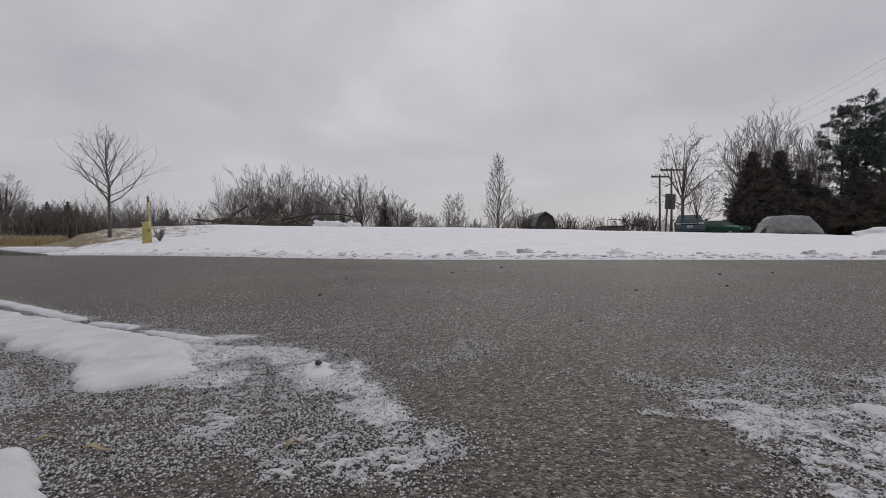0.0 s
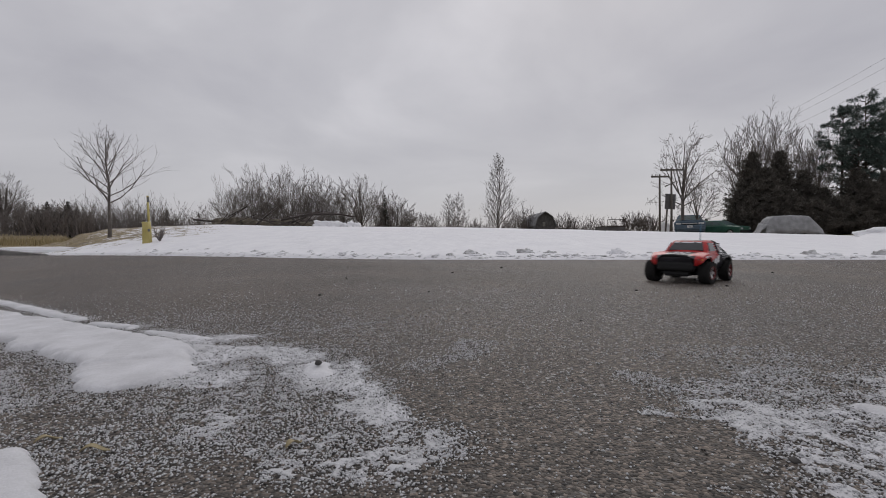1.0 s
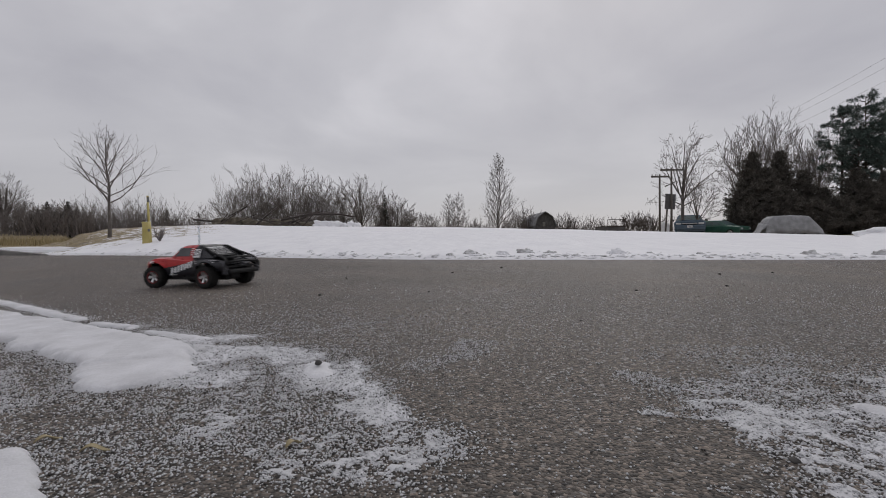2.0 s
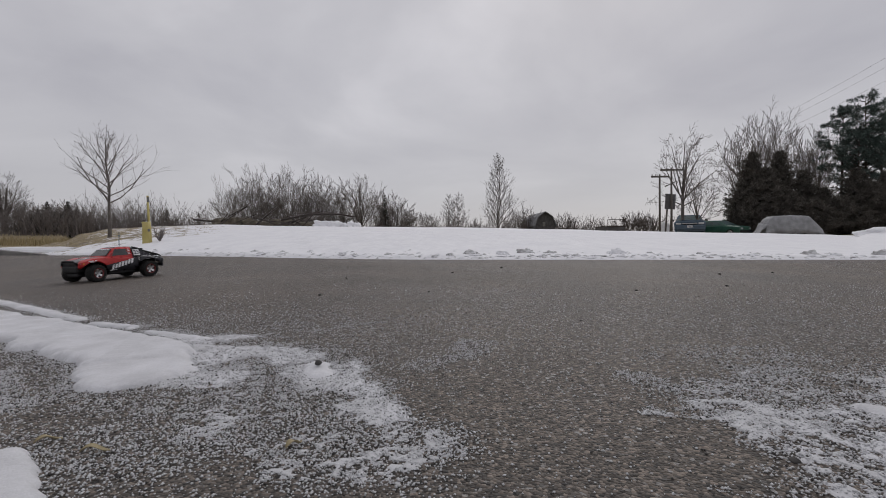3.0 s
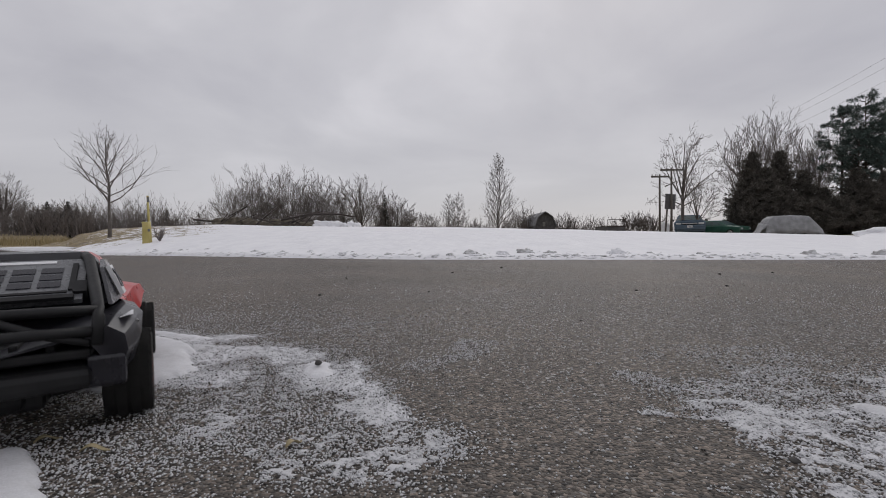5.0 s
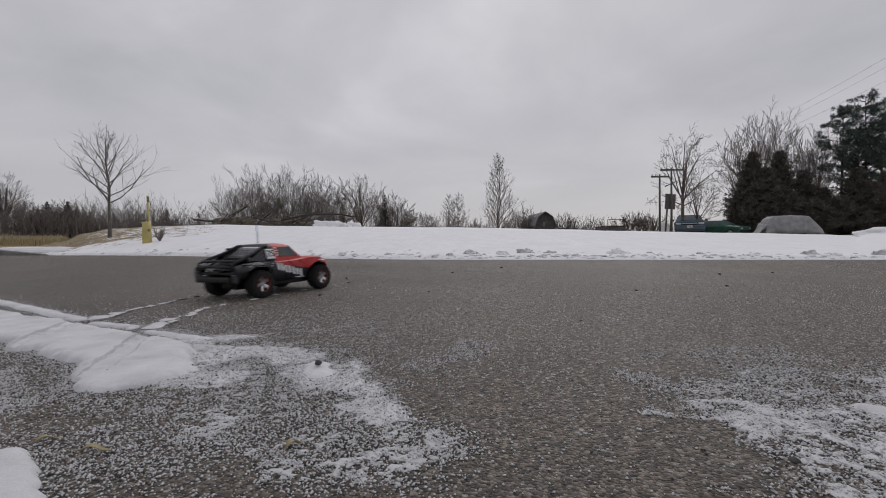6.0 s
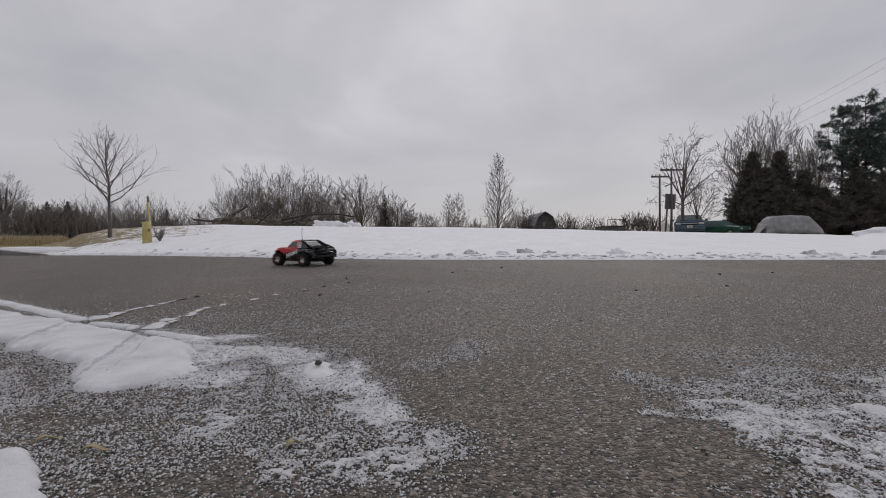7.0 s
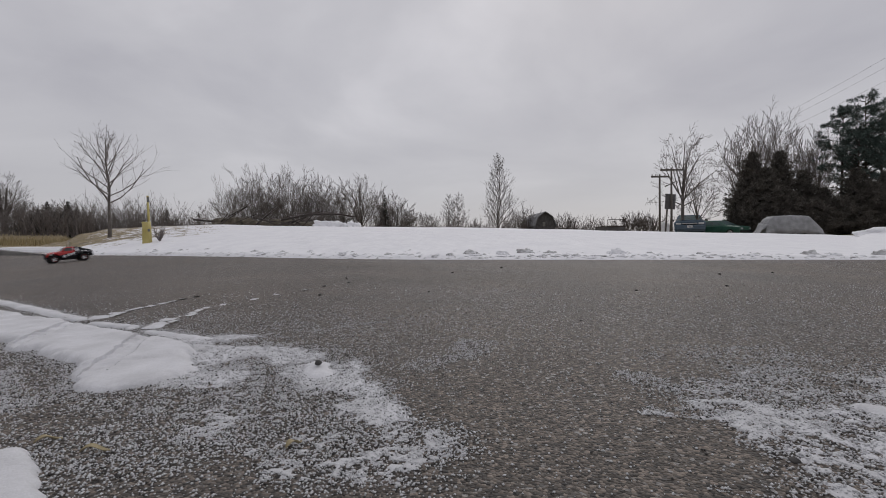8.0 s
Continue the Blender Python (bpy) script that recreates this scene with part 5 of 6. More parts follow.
def build_green_car():
    d = 37
    x, y, z = at(0.603, d)
    e = thing("green_car", pose(x, y, z, 0, 0, 300), "old green hatchback parked beside a pickup", "car")
    H = sight_z(0.605, 390 - 441, d) - z
    s = H / 1.38
    def P(*q):
        return [(a * 0.84, b * s) for a, b in q]
    loft_body("body", e, [(2.0, P((0.88, 0.35), (0.95, 0.5), (0.92, 0.68), (0.7, 0.74))), (1.9, P((0.95, 0.28), (1.0, 0.5), (0.98, 0.74), (0.8, 0.82))), (0.8, P((0.97, 0.25), (1.0, 0.5), (0.98, 0.86), (0.85, 0.93))), (-1.5, P((0.97, 0.25), (1.0, 0.5), (0.98, 0.9), (0.85, 0.95))), (-2.0, P((0.93, 0.35), (0.97, 0.5), (0.94, 0.88), (0.8, 0.93)))], M_CARGREEN, "dull green bodywork")
    loft_body("cabin", e, [(1.0, P((0.92, 0.88), (0.9, 0.9), (0.85, 0.92), (0.6, 0.93))), (0.2, P((0.93, 0.88), (0.86, 1.1), (0.74, 1.32), (0.6, 1.35))), (-1.0, P((0.93, 0.88), (0.86, 1.1), (0.75, 1.34), (0.6, 1.38))), (-1.8, P((0.92, 0.88), (0.88, 0.92), (0.82, 0.95), (0.6, 0.97)))], M_CARGREEN)
    slab("windshield", e, [(0.95, -0.68, 0.95 * s), (0.95, 0.68, 0.95 * s), (0.28, 0.56, 1.28 * s), (0.28, -0.56, 1.28 * s)], M_CARGLASS, 0.03)
    for sd in (1, -1):
        q = [(0.6, sd * 0.76, 0.95 * s), (-1.3, sd * 0.76, 0.95 * s), (-0.95, sd * 0.66, 1.26 * s), (0.2, sd * 0.66, 1.26 * s)]
        slab("side_window", e, q if sd < 0 else q[::-1], M_CARGLASS, 0.03)
        part("headlight", box_bm(1.9, 2.02, sd * 0.6 - 0.14, sd * 0.6 + 0.14, 0.58 * s, 0.70 * s, 0.02), M_LAMP, e)
        for wx in (1.25, -1.25):
            car_wheel(e, wx, sd * 0.74, 0.30, 0.2)
    part("bumper", box_bm(1.95, 2.08, -0.8, 0.8, 0.34 * s, 0.5 * s, 0.03), M_BLACK, e)


def draped(name, u, d, top, half, depth, label, category, mat, seed, peak=0.55):
    """A sheet thrown over something: flat-topped, with sagging folded sides."""
    x, y, z = at(u, d)
    H = sight_z(u, top - 441, d) - z
    k = d / 812.0
    n, m = 34, 16
    vs, fs = [], []
    for i in range(n + 1):
        a = -1 + 2 * i / n
        for j in range(m + 1):
            b = -1 + 2 * j / m
            ea = smooth01((1 - abs(a)) / (1 - peak)) if a < 0 else smooth01((1 - abs(a)) / (1 - peak * 0.8))
            eb = smooth01((1 - abs(b)) / 0.5)
            fold = 0.05 * math.sin(a * 17 + b * 3 + seed) * (1 - ea * eb) + 0.03 * noise.noise((a * 4, b * 4, seed))
            vs.append((a * half * k * (1 + 0.03 * fold), b * depth, max(0.02, H * (ea * eb) ** 0.8 * (1 - 0.06 * a) + fold)))
    for i in range(n):
        for j in range(m):
            o = i * (m + 1) + j
            fs.append((o, o + m + 1, o + m + 2, o + 1))
    ob = part(name, (vs, fs), mat, smooth=True)
    so = ob.modifiers.new("thick", "SOLIDIFY")
    so.thickness = 0.012
    ob.location = (x, y, z)
    return tagged(ob, label, category)


def build_covered_boat():
    """A boat on its trailer under a taut tarpaulin: flat top, sloping ends, a loose flap at the bow."""
    d = 32.0
    x, y, z = at(0.757, d)
    H = sight_z(0.757, 382 - 441, d) - z
    k = d / 812.0
    e = thing("tarp_covered_boat", pose(x, y, z), "grey tarpaulin draped over a boat on a trailer", "covered boat")
    ends = [(-52, 0.0), (-50.5, 0.42), (-47, 0.66), (-42, 0.86), (-35, 0.97), (-25, 0.985), (0, 1.0), (17, 0.985), (25, 0.96), (30, 0.86), (37, 0.66), (45, 0.42), (50, 0.30), (51, 0.12)]
    n, m = 60, 18
    vs, fs = [], []
    for i in range(n + 1):
        a = -52 + 103 * i / n
        for (xa, ha), (xb, hb) in zip(ends, ends[1:]):
            if xa <= a <= xb:
                h = ha + (hb - ha) * (a - xa) / (xb - xa)
        for j in range(m + 1):
            b = -1 + 2 * j / m
            side = smooth01((1 - abs(b)) / 0.42) ** 0.7
            fold = 0.05 * math.sin(a * 0.42 + 2 * math.sin(a * 0.13)) * (1 - side) + 0.045 * noise.noise((a * 0.09, b * 2.2, 2)) + 0.02 * noise.noise((a * 0.3, b * 5, 7))
            vs.append((a * k + 0.02 * math.sin(b * 9), b * 0.60 + 0.10 * fold, max(0.10, H * h * (0.10 + 0.90 * side) + fold)))
    for i in range(n):
        for j in range(m):
            o = i * (m + 1) + j
            fs.append((o, o + m + 1, o + m + 2, o + 1))
    ob = part("tarpaulin", (vs, fs), M_TARP, e, smooth=True)
    so = ob.modifiers.new("thick", "SOLIDIFY")
    so.thickness = 0.012
    # the loose flap stretched out at the bow, dark under it
    vs = []
    for i in range(9):
        f = i / 8
        for yy in (-0.5, -0.25, 0.0, 0.25, 0.5):
            vs.append(((-48 - 17 * f) * k, yy * (1 - 0.3 * f), H * (0.62 - 0.60 * f ** 0.75) + 0.05 * math.sin(f * 7 + yy * 4)))
    fs = [(i * 5 + j, i * 5 + j + 1, i * 5 + j + 6, i * 5 + j + 5) for i in range(8) for j in range(4)]
    ob = part("flap", (vs, fs), M_TARP, e, smooth=True)
    so = ob.modifiers.new("thick", "SOLIDIFY")
    so.thickness = 0.012
    hull = [(-1.8, [(0.05, 0.2), (0.2, 0.4), (0.25, 0.5)]), (-0.6, [(0.25, 0.15), (0.42, 0.3), (0.46, 0.5)]), (1.4, [(0.3, 0.15), (0.44, 0.3), (0.46, 0.45)])]
    loft_body("hull", e, hull, M_BARN, "dark hull under the sheet")
    part("drawbar", tube([Vector((1.3, 0, 0.3)), Vector((2.05, 0, 0.22))], [0.05, 0.05], 8), M_BARK_DARK, e)


M_DIRTY = noisy("dirty_snow", [(0.3, (0.26, 0.25, 0.24)), (0.55, (0.66, 0.66, 0.67))], 9, 0.8, bump=0.5)
M_EARTH = noisy("earth", [(0.3, (0.05, 0.042, 0.032)), (0.6, (0.12, 0.102, 0.074)), (0.8, (0.30, 0.28, 0.24))], 3.5, 0.95, bump=0.7)
M_STRAW = noisy("straw", [(0.3, (0.20, 0.155, 0.08)), (0.7, (0.40, 0.33, 0.18))], 5, 0.9, bump=0)
# barn colours are raised to carry distance haze
M_BARN = noisy("weathered_boards", [(0.3, (0.060, 0.058, 0.060)), (0.7, (0.12, 0.115, 0.115))], 3, 0.9, bump=0.3)
M_BARN_ROOF = noisy("barn_roof", [(0.3, (0.10, 0.10, 0.106)), (0.7, (0.22, 0.22, 0.226))], 2, 0.85, bump=0.2)
M_POLE = noisy("pole_wood", [(0.3, (0.06, 0.052, 0.045)), (0.7, (0.14, 0.125, 0.11))], 9, 0.9, bump=0.3)
M_CARBLUE = noisy("blue_paint", [(0.3, (0.050, 0.080, 0.115)), (0.7, (0.075, 0.112, 0.15))], 3, 0.25, bump=0, rough_var=0.06)
M_CARGREEN = noisy("green_paint", [(0.3, (0.025, 0.085, 0.060)), (0.7, (0.04, 0.12, 0.085))], 3, 0.3, bump=0, rough_var=0.06)
M_CARGLASS = noisy("car_glass", [(0.3, (0.060, 0.095, 0.095)), (0.7, (0.10, 0.145, 0.145))], 2, 0.35, bump=0, spec=0.2)
M_LAMP = noisy("lamp_glass", [(0.3, (0.40, 0.42, 0.44)), (0.7, (0.6, 0.62, 0.64))], 8, 0.12, bump=0)
M_TARP = noisy("grey_tarpaulin", [(0.3, (0.20, 0.205, 0.215)), (0.7, (0.33, 0.335, 0.35))], 2.5, 0.55, bump=0.5)
M_SHEET = noisy("white_sheet", [(0.3, (0.50, 0.50, 0.51)), (0.7, (0.68, 0.68, 0.69))], 3, 0.6, bump=0.4)
RISER_D = 9.3
build_kerb()
build_edge_lumps()
build_edge_crust()
build_crest_heaps()
build_riser()
build_dead_grass()
build_barn()
build_frame_things()
build_poles()
build_wires()
build_pickup()
build_green_car()
build_covered_boat()
draped("covered_machine", 0.484, 34.0, 394, 10, 0.6, "white sheet thrown over a small machine", "covered machine", M_SHEET, 5, 0.4)


# ---- slush, snow and ice grains on the asphalt ----
def lattice(seed):
    return np.random.RandomState(seed).rand(256, 256)


def vnoise(x, y, scale, seed):
    """Smooth value noise on arrays, 0 to 1."""
    g = lattice(seed)
    fx, fy = x * scale + 1000.0, y * scale + 1000.0
    ix, iy = np.floor(fx).astype(int), np.floor(fy).astype(int)
    u, v = fx - ix, fy - iy
    u, v = u * u * (3 - 2 * u), v * v * (3 - 2 * v)
    a, b = g[ix % 256, iy % 256], g[(ix + 1) % 256, iy % 256]
    c, d = g[ix % 256, (iy + 1) % 256], g[(ix + 1) % 256, (iy + 1) % 256]
    return (a * (1 - u) + b * u) * (1 - v) + (c * (1 - u) + d * u) * v


# closed snow: x and y of both ends of each streak, half width, thickness
CLOSED = [
    (-2.60, 2.135, -1.05, 1.182, 0.094, 0.016), (-1.05, 1.182, -0.60, 0.895, 0.092, 0.015), (-0.585, 0.87, -0.51, 0.765, 0.082, 0.011),
    (-2.30, 2.25, -1.10, 1.38, 0.022, 0.007), (-0.99, 1.30, -0.83, 1.22, 0.018, 0.007), (-0.74, 1.15, -0.56, 1.05, 0.016, 0.005),
    (-0.222, 0.800, -0.200, 0.735, 0.020, 0.006), (-0.60, 0.515, -0.39, 0.362, 0.052, 0.012), (0.52, 0.555, 0.66, 0.47, 0.016, 0.006),
]
# thawing slush, more grains than snow: the same, with the share of the ground that it covers
BROKEN = [
    (-0.70, 1.10, -0.48, 0.97, 0.060, 1.05), (-0.52, 0.95, -0.30, 0.87, 0.085, 0.98), (-0.47, 0.82, -0.36, 0.74, 0.070, 0.85), (-0.215, 0.78, -0.13, 0.60, 0.058, 0.98), (-0.15, 0.62, -0.02, 0.46, 0.060, 0.80),
    (-0.20, 0.55, -0.10, 0.44, 0.075, 0.66), (-0.33, 0.70, -0.26, 0.54, 0.055, 0.72), (-0.78, 0.74, -0.60, 0.62, 0.050, 0.74), (-0.50, 0.70, -0.36, 0.60, 0.05, 0.30), (-0.42, 0.52, -0.28, 0.44, 0.05, 0.40),
]
BROKEN_EAST = [
    (0.25, 0.590, 0.33, 0.535, 0.014, 0.85), (0.36, 0.66, 0.50, 0.70, 0.060, 0.66), (0.44, 0.64, 0.66, 0.62, 0.060, 0.74), (0.37, 0.57, 0.54, 0.545, 0.050, 0.90), (0.36, 0.50, 0.52, 0.46, 0.055, 0.84),
    (0.31, 0.44, 0.46, 0.40, 0.045, 0.80), (0.28, 0.375, 0.42, 0.35, 0.035, 0.80), (0.48, 0.84, 0.60, 0.80, 0.08, 0.30), (0.66, 0.62, 1.1, 0.75, 0.09, 0.45), (0.00, 0.80, 0.08, 0.98, 0.045, 0.50), (-0.32, 1.10, -0.20, 1.20, 0.016, 0.40), (-0.43, 1.085, -0.38, 1.08, 0.014, 0.5),
]
# the lines along which the wheels cut through the snow: x and y from one end to the other
RUTS = [[(-0.94, 1.00), (-0.985, 1.13), (-1.06, 1.36)], [(-0.585, 0.76), (-0.625, 0.88), (-0.72, 1.12)]]


def seg_dist(x, y, x0, y0, x1, y1):
    dx, dy = x1 - x0, y1 - y0
    t = np.clip(((x - x0) * dx + (y - y0) * dy) / (dx * dx + dy * dy), 0, 1)
    return np.hypot(x - x0 - t * dx, y - y0 - t * dy), t


def slush_field(x, y):
    """Closed snow (how far inside its edge, and thickness) and the share of ground under loose grains."""
    w1, w2 = vnoise(x, y, 14, 3) - 0.5, vnoise(x, y, 14, 5) - 0.5
    f1, f2 = vnoise(x, y, 60, 4) - 0.5, vnoise(x, y, 60, 6) - 0.5
    inside, thick = np.full_like(x, -1.0), np.zeros_like(x)
    for x0, y0, x1, y1, r, h in CLOSED:
        k = min(1.0, r / 0.05)
        d, _ = seg_dist(x + w1 * 0.035 * k + f1 * 0.012, y + w2 * 0.035 * k + f2 * 0.012, x0, y0, x1, y1)
        inside = np.maximum(inside, r - d)
        f = np.clip((r - d) / min(0.028, r), 0, 1)
        thick = np.maximum(thick, h * np.sqrt(f * (2 - f)))
    share = np.zeros_like(x)
    for x0, y0, x1, y1, r, k in BROKEN + BROKEN_EAST:
        d, _ = seg_dist(x + w1 * 0.11 + f1 * 0.03, y + w2 * 0.11 + f2 * 0.03, x0, y0, x1, y1)
        f = np.clip((r * 1.45 - d) / (r * 1.1), 0, 1)
        share = np.maximum(share, k * f * f * (3 - 2 * f))
    # a halo of crumbs round the closed snow
    share = np.maximum(share, 0.62 * np.clip(1 + inside / 0.045, 0, 1) ** 1.5)
    return inside, thick, share


def height_sheet(name, x0, x1, y0, y1, step):
    """Snow as a height field with real thickness. Returns vertex places, and the quads that carry snow."""
    nx, ny = int((x1 - x0) / step), int((y1 - y0) / step)
    gx, gy = np.meshgrid(x0 + np.arange(nx + 1) * step, y0 + np.arange(ny + 1) * step, indexing="ij")
    inside, thick, share = slush_field(gx, gy)
    grain = vnoise(gx, gy, 210, 8) * 0.62 + vnoise(gx, gy, 95, 9) * 0.38
    lump = vnoise(gx, gy, 30, 10) * 0.6 + vnoise(gx, gy, 11, 11) * 0.4
    closed = inside + 0.010 * (grain - 0.5)
    # in the slush a thin wet film holds the thickest grains together
    film = share - (0.27 + 0.64 * grain + 0.28 * lump)
    cover = np.maximum(closed * 20, film)
    h = np.where(closed > 0, thick * (0.90 + 0.22 * lump) + 0.0011 * grain, np.clip(film * 5, 0, 1) * (0.0006 + 0.0034 * grain ** 1.5))
    return gx, gy, h, cover, nx, ny, closed


def on_road(x, y):
    xc = np.clip(x, -7, 6)
    y2 = np.clip(y, -1, 9) - 1.5
    return GA * xc + GB * xc * xc + GC * y2 * y2 + GD * xc * y2


def sheet_object(name, gx, gy, z, sel, ny, origin=None, mat=None):
    """The chosen cells of a height field as one mesh."""
    idx = np.argwhere(sel)
    if len(idx) == 0:
        return None
    r = ny + 1
    a = idx[:, 0] * r + idx[:, 1]
    quads = np.stack([a, a + r, a + r + 1, a + 1], 1)
    used, inv = np.unique(quads, return_inverse=True)
    quads = inv.reshape(quads.shape)
    co = np.stack([gx.ravel()[used], gy.ravel()[used], z.ravel()[used]], 1)
    if origin is not None:
        co = co - np.array(origin)
    ob = part(name, (co.tolist(), quads.tolist()), mat or M_SLUSH, smooth=True)
    if origin is not None:
        ob.location = origin
    return ob


SNOW_CHUNKS = []


def build_slush():
    # near patches, with the ruts' filling cut out as loose chunks
    gx, gy, h, open_, nx, ny, closed = height_sheet("slush", -1.55, 1.05, 0.10, 1.42, 0.0036)
    z = on_road(gx, gy) + np.where(open_ > 0, h, -0.004)
    cells = (open_[:-1, :-1] > 0) | (open_[1:, :-1] > 0) | (open_[:-1, 1:] > 0) | (open_[1:, 1:] > 0)
    cx, cy = gx[:-1, :-1] + 0.002, gy[:-1, :-1] + 0.002
    taken = np.zeros_like(cells)
    _, thick, _ = slush_field(cx, cy)
    for line in RUTS:
        for (xa, ya), (xb, yb) in zip(line, line[1:]):
            d, t = seg_dist(cx, cy, xa, ya, xb, yb)
            n = max(2, int(round(math.hypot(xb - xa, yb - ya) / 0.022)))
            wob = 0.017 + 0.009 * vnoise(cx, cy, 40, 21)
            strip = (d < wob) & cells & ~taken & (thick > 0.006)
            for k in range(n):
                sel = strip & (t * n >= k) & (t * n < k + 1 if k < n - 1 else t * n <= n)
                if sel.sum() < 8:
                    continue
                f = (k + 0.5) / n
                o = (xa + (xb - xa) * f, ya + (yb - ya) * f, 0.0)
                ob = sheet_object("snow_chunk", gx, gy, z, sel, ny, o)
                tagged(ob, "loose clod of white snow on the damp asphalt", "snow", "snow clods in the wheel ruts")
                SNOW_CHUNKS.append((ob, o, RUTS.index(line), float(h[:-1, :-1][sel].mean())))
            taken |= strip
    # a packed film stays behind in the ruts
    wide = taken.copy()
    for _ in range(5):
        w2 = wide.copy()
        w2[1:] |= wide[:-1]
        w2[:-1] |= wide[1:]
        w2[:, 1:] |= wide[:, :-1]
        w2[:, :-1] |= wide[:, 1:]
        wide = w2
    film = sheet_object("packed_snow", gx, gy, on_road(gx, gy) + np.where(open_ > 0, h * (0.42 + 0.40 * vnoise(gx, gy, 70, 41)), -0.004), wide & cells, ny)
    # broken snow edges along the ruts
    stay = cells & ~taken
    r = ny + 1
    low_z = on_road(gx, gy) - 0.003
    edges = []
    for a, b, da, db in ((stay[:-1], taken[1:], (1, 0), (1, 1)), (taken[:-1], stay[1:], (1, 1), (1, 0)), (stay[:, :-1], taken[:, 1:], (1, 1), (0, 1)), (taken[:, :-1], stay[:, 1:], (0, 1), (1, 1))):
        for i, j in np.argwhere(a & b):
            edges.append(((i + da[0], j + da[1]), (i + db[0], j + db[1])))
    vs, fs = [], []
    for p, q in edges:
        o = len(vs)
        for c, zz in ((p, low_z), (q, low_z), (q, z), (p, z)):
            vs.append((gx[c], gy[c], zz[c]))
        fs.append((o, o + 1, o + 2, o + 3))
    if fs:
        tagged(part("rut_edge", (vs, fs), M_SLUSH), "broken white snow edge along wheel ruts", "snow", kind="stuff")
    tagged(film, "thin film of packed snow in wheel ruts", "snow", kind="stuff")
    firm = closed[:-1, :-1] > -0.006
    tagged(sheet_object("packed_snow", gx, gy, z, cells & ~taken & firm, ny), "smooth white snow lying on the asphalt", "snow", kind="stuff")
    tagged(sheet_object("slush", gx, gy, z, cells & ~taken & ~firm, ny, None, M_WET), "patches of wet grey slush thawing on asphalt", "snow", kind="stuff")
    # the same snow farther off
    gx, gy, h, open_, nx, ny, closed = height_sheet("slush", -2.7, -0.8, 1.42, 2.6, 0.008)
    z = on_road(gx, gy) + np.where(open_ > 0, h, -0.004)
    cells = (open_[:-1, :-1] > 0) | (open_[1:, 1:] > 0)
    ob = sheet_object("slush", gx, gy, z, cells, ny)
    if ob:
        tagged(ob, "thin ribbons of snow along the edge of the road", "snow", kind="stuff")


def build_grains():
    """Ice pellets and grit, too many to count."""
    rs = np.random.RandomState(5)
    n = 800000
    q = rs.rand(n)
    y = 0.33 + 2.3 * q ** 2.2
    x = (rs.rand(n) * 2 - 1) * 1.12 * y
    inside, _, share = slush_field(x, y)
    # how thick the tries lie here, and how thick the grains should
    tries = n / (2.2 * 2.3) * ((y - 0.33) / 2.3 + 1e-6) ** (1 / 2.2 - 1) / (2.24 * y)
    patch = vnoise(x, y, 5, 31) * 0.6 + vnoise(x, y, 17, 32) * 0.4
    clump = vnoise(x, y, 55, 33) * 0.5 + vnoise(x, y, 130, 34) * 0.5
    west = np.clip(-x / y * 1.5 + 0.15, 0, 1)
    # waffle print of a tyre in the grains
    a, b = x + 0.36 + 0.35 * (y - 0.75), y
    tread = (np.abs(a) < 0.10) & (y > 0.54) & (y < 1.0)
    waffle = (np.sin(a * 150) > -0.25) & (np.sin(b * 190 + np.sin(a * 60)) > -0.45)
    dense = np.where(tread, np.where(waffle, 1.1, 0.25), share)
    near = np.clip((1.5 - y) / 0.6, 0, 1)
    cover = 0.022 + 0.06 * patch ** 2 + 0.23 * west * near * (0.35 + patch) + dense * 0.95
    cover = cover * (0.35 + 1.3 * clump) * np.clip((2.5 - y) / 1.3, 0, 1) ** 1.5
    keep = (rs.rand(n) < cover / 6.6e-6 / tries) & (inside < 0.004)
    x, y, share = x[keep], y[keep], share[keep]
    n = len(x)
    s = (0.0008 + 0.0013 * rs.rand(n) ** 2.0) * (0.92 + 0.10 * y)
    z = on_road(x, y) + s * 0.45 + 0.0016 * np.clip(share, 0, 1) * rs.rand(n)
    base = np.array([(1, 0, 0), (0, 1, 0), (-1, 0, 0), (0, -1, 0), (0, 0, 0.8), (0, 0, -0.7)])
    tri = np.array([(0, 1, 4), (1, 2, 4), (2, 3, 4), (3, 0, 4), (1, 0, 5), (2, 1, 5), (3, 2, 5), (0, 3, 5)])
    jit = 1 + (rs.rand(n, 6, 1) - 0.5) * 0.6
    a = rs.rand(n) * 6.28
    c, sn = np.cos(a), np.sin(a)
    v = base[None] * jit * s[:, None, None]
    vx = v[..., 0] * c[:, None] - v[..., 1] * sn[:, None] + x[:, None]
    vy = v[..., 0] * sn[:, None] + v[..., 1] * c[:, None] + y[:, None]
    co = np.stack([vx, vy, v[..., 2] + z[:, None]], -1)
    dark = rs.rand(n) < 0.10
    for name, sel, mat, label in (("ice_grain", ~dark, M_ICE, "scattered white ice pellets on asphalt"), ("grit", dark, M_GRIT, "dark road grit among the ice")):
        k = int(sel.sum())
        faces = (tri[None] + (np.arange(k) * 6)[:, None, None]).reshape(-1, 3)
        me = bpy.data.meshes.new(name)
        me.vertices.add(k * 6)
        me.vertices.foreach_set("co", co[sel].astype(np.float32).ravel())
        me.loops.add(len(faces) * 3)
        me.loops.foreach_set("vertex_index", faces.astype(np.int32).ravel())
        me.polygons.add(len(faces))
        me.polygons.foreach_set("loop_start", np.arange(0, len(faces) * 3, 3, dtype=np.int32))
        me.update(calc_edges=True)
        me.polygons.foreach_set("use_smooth", np.ones(len(faces), dtype=bool))
        me.materials.append(mat)
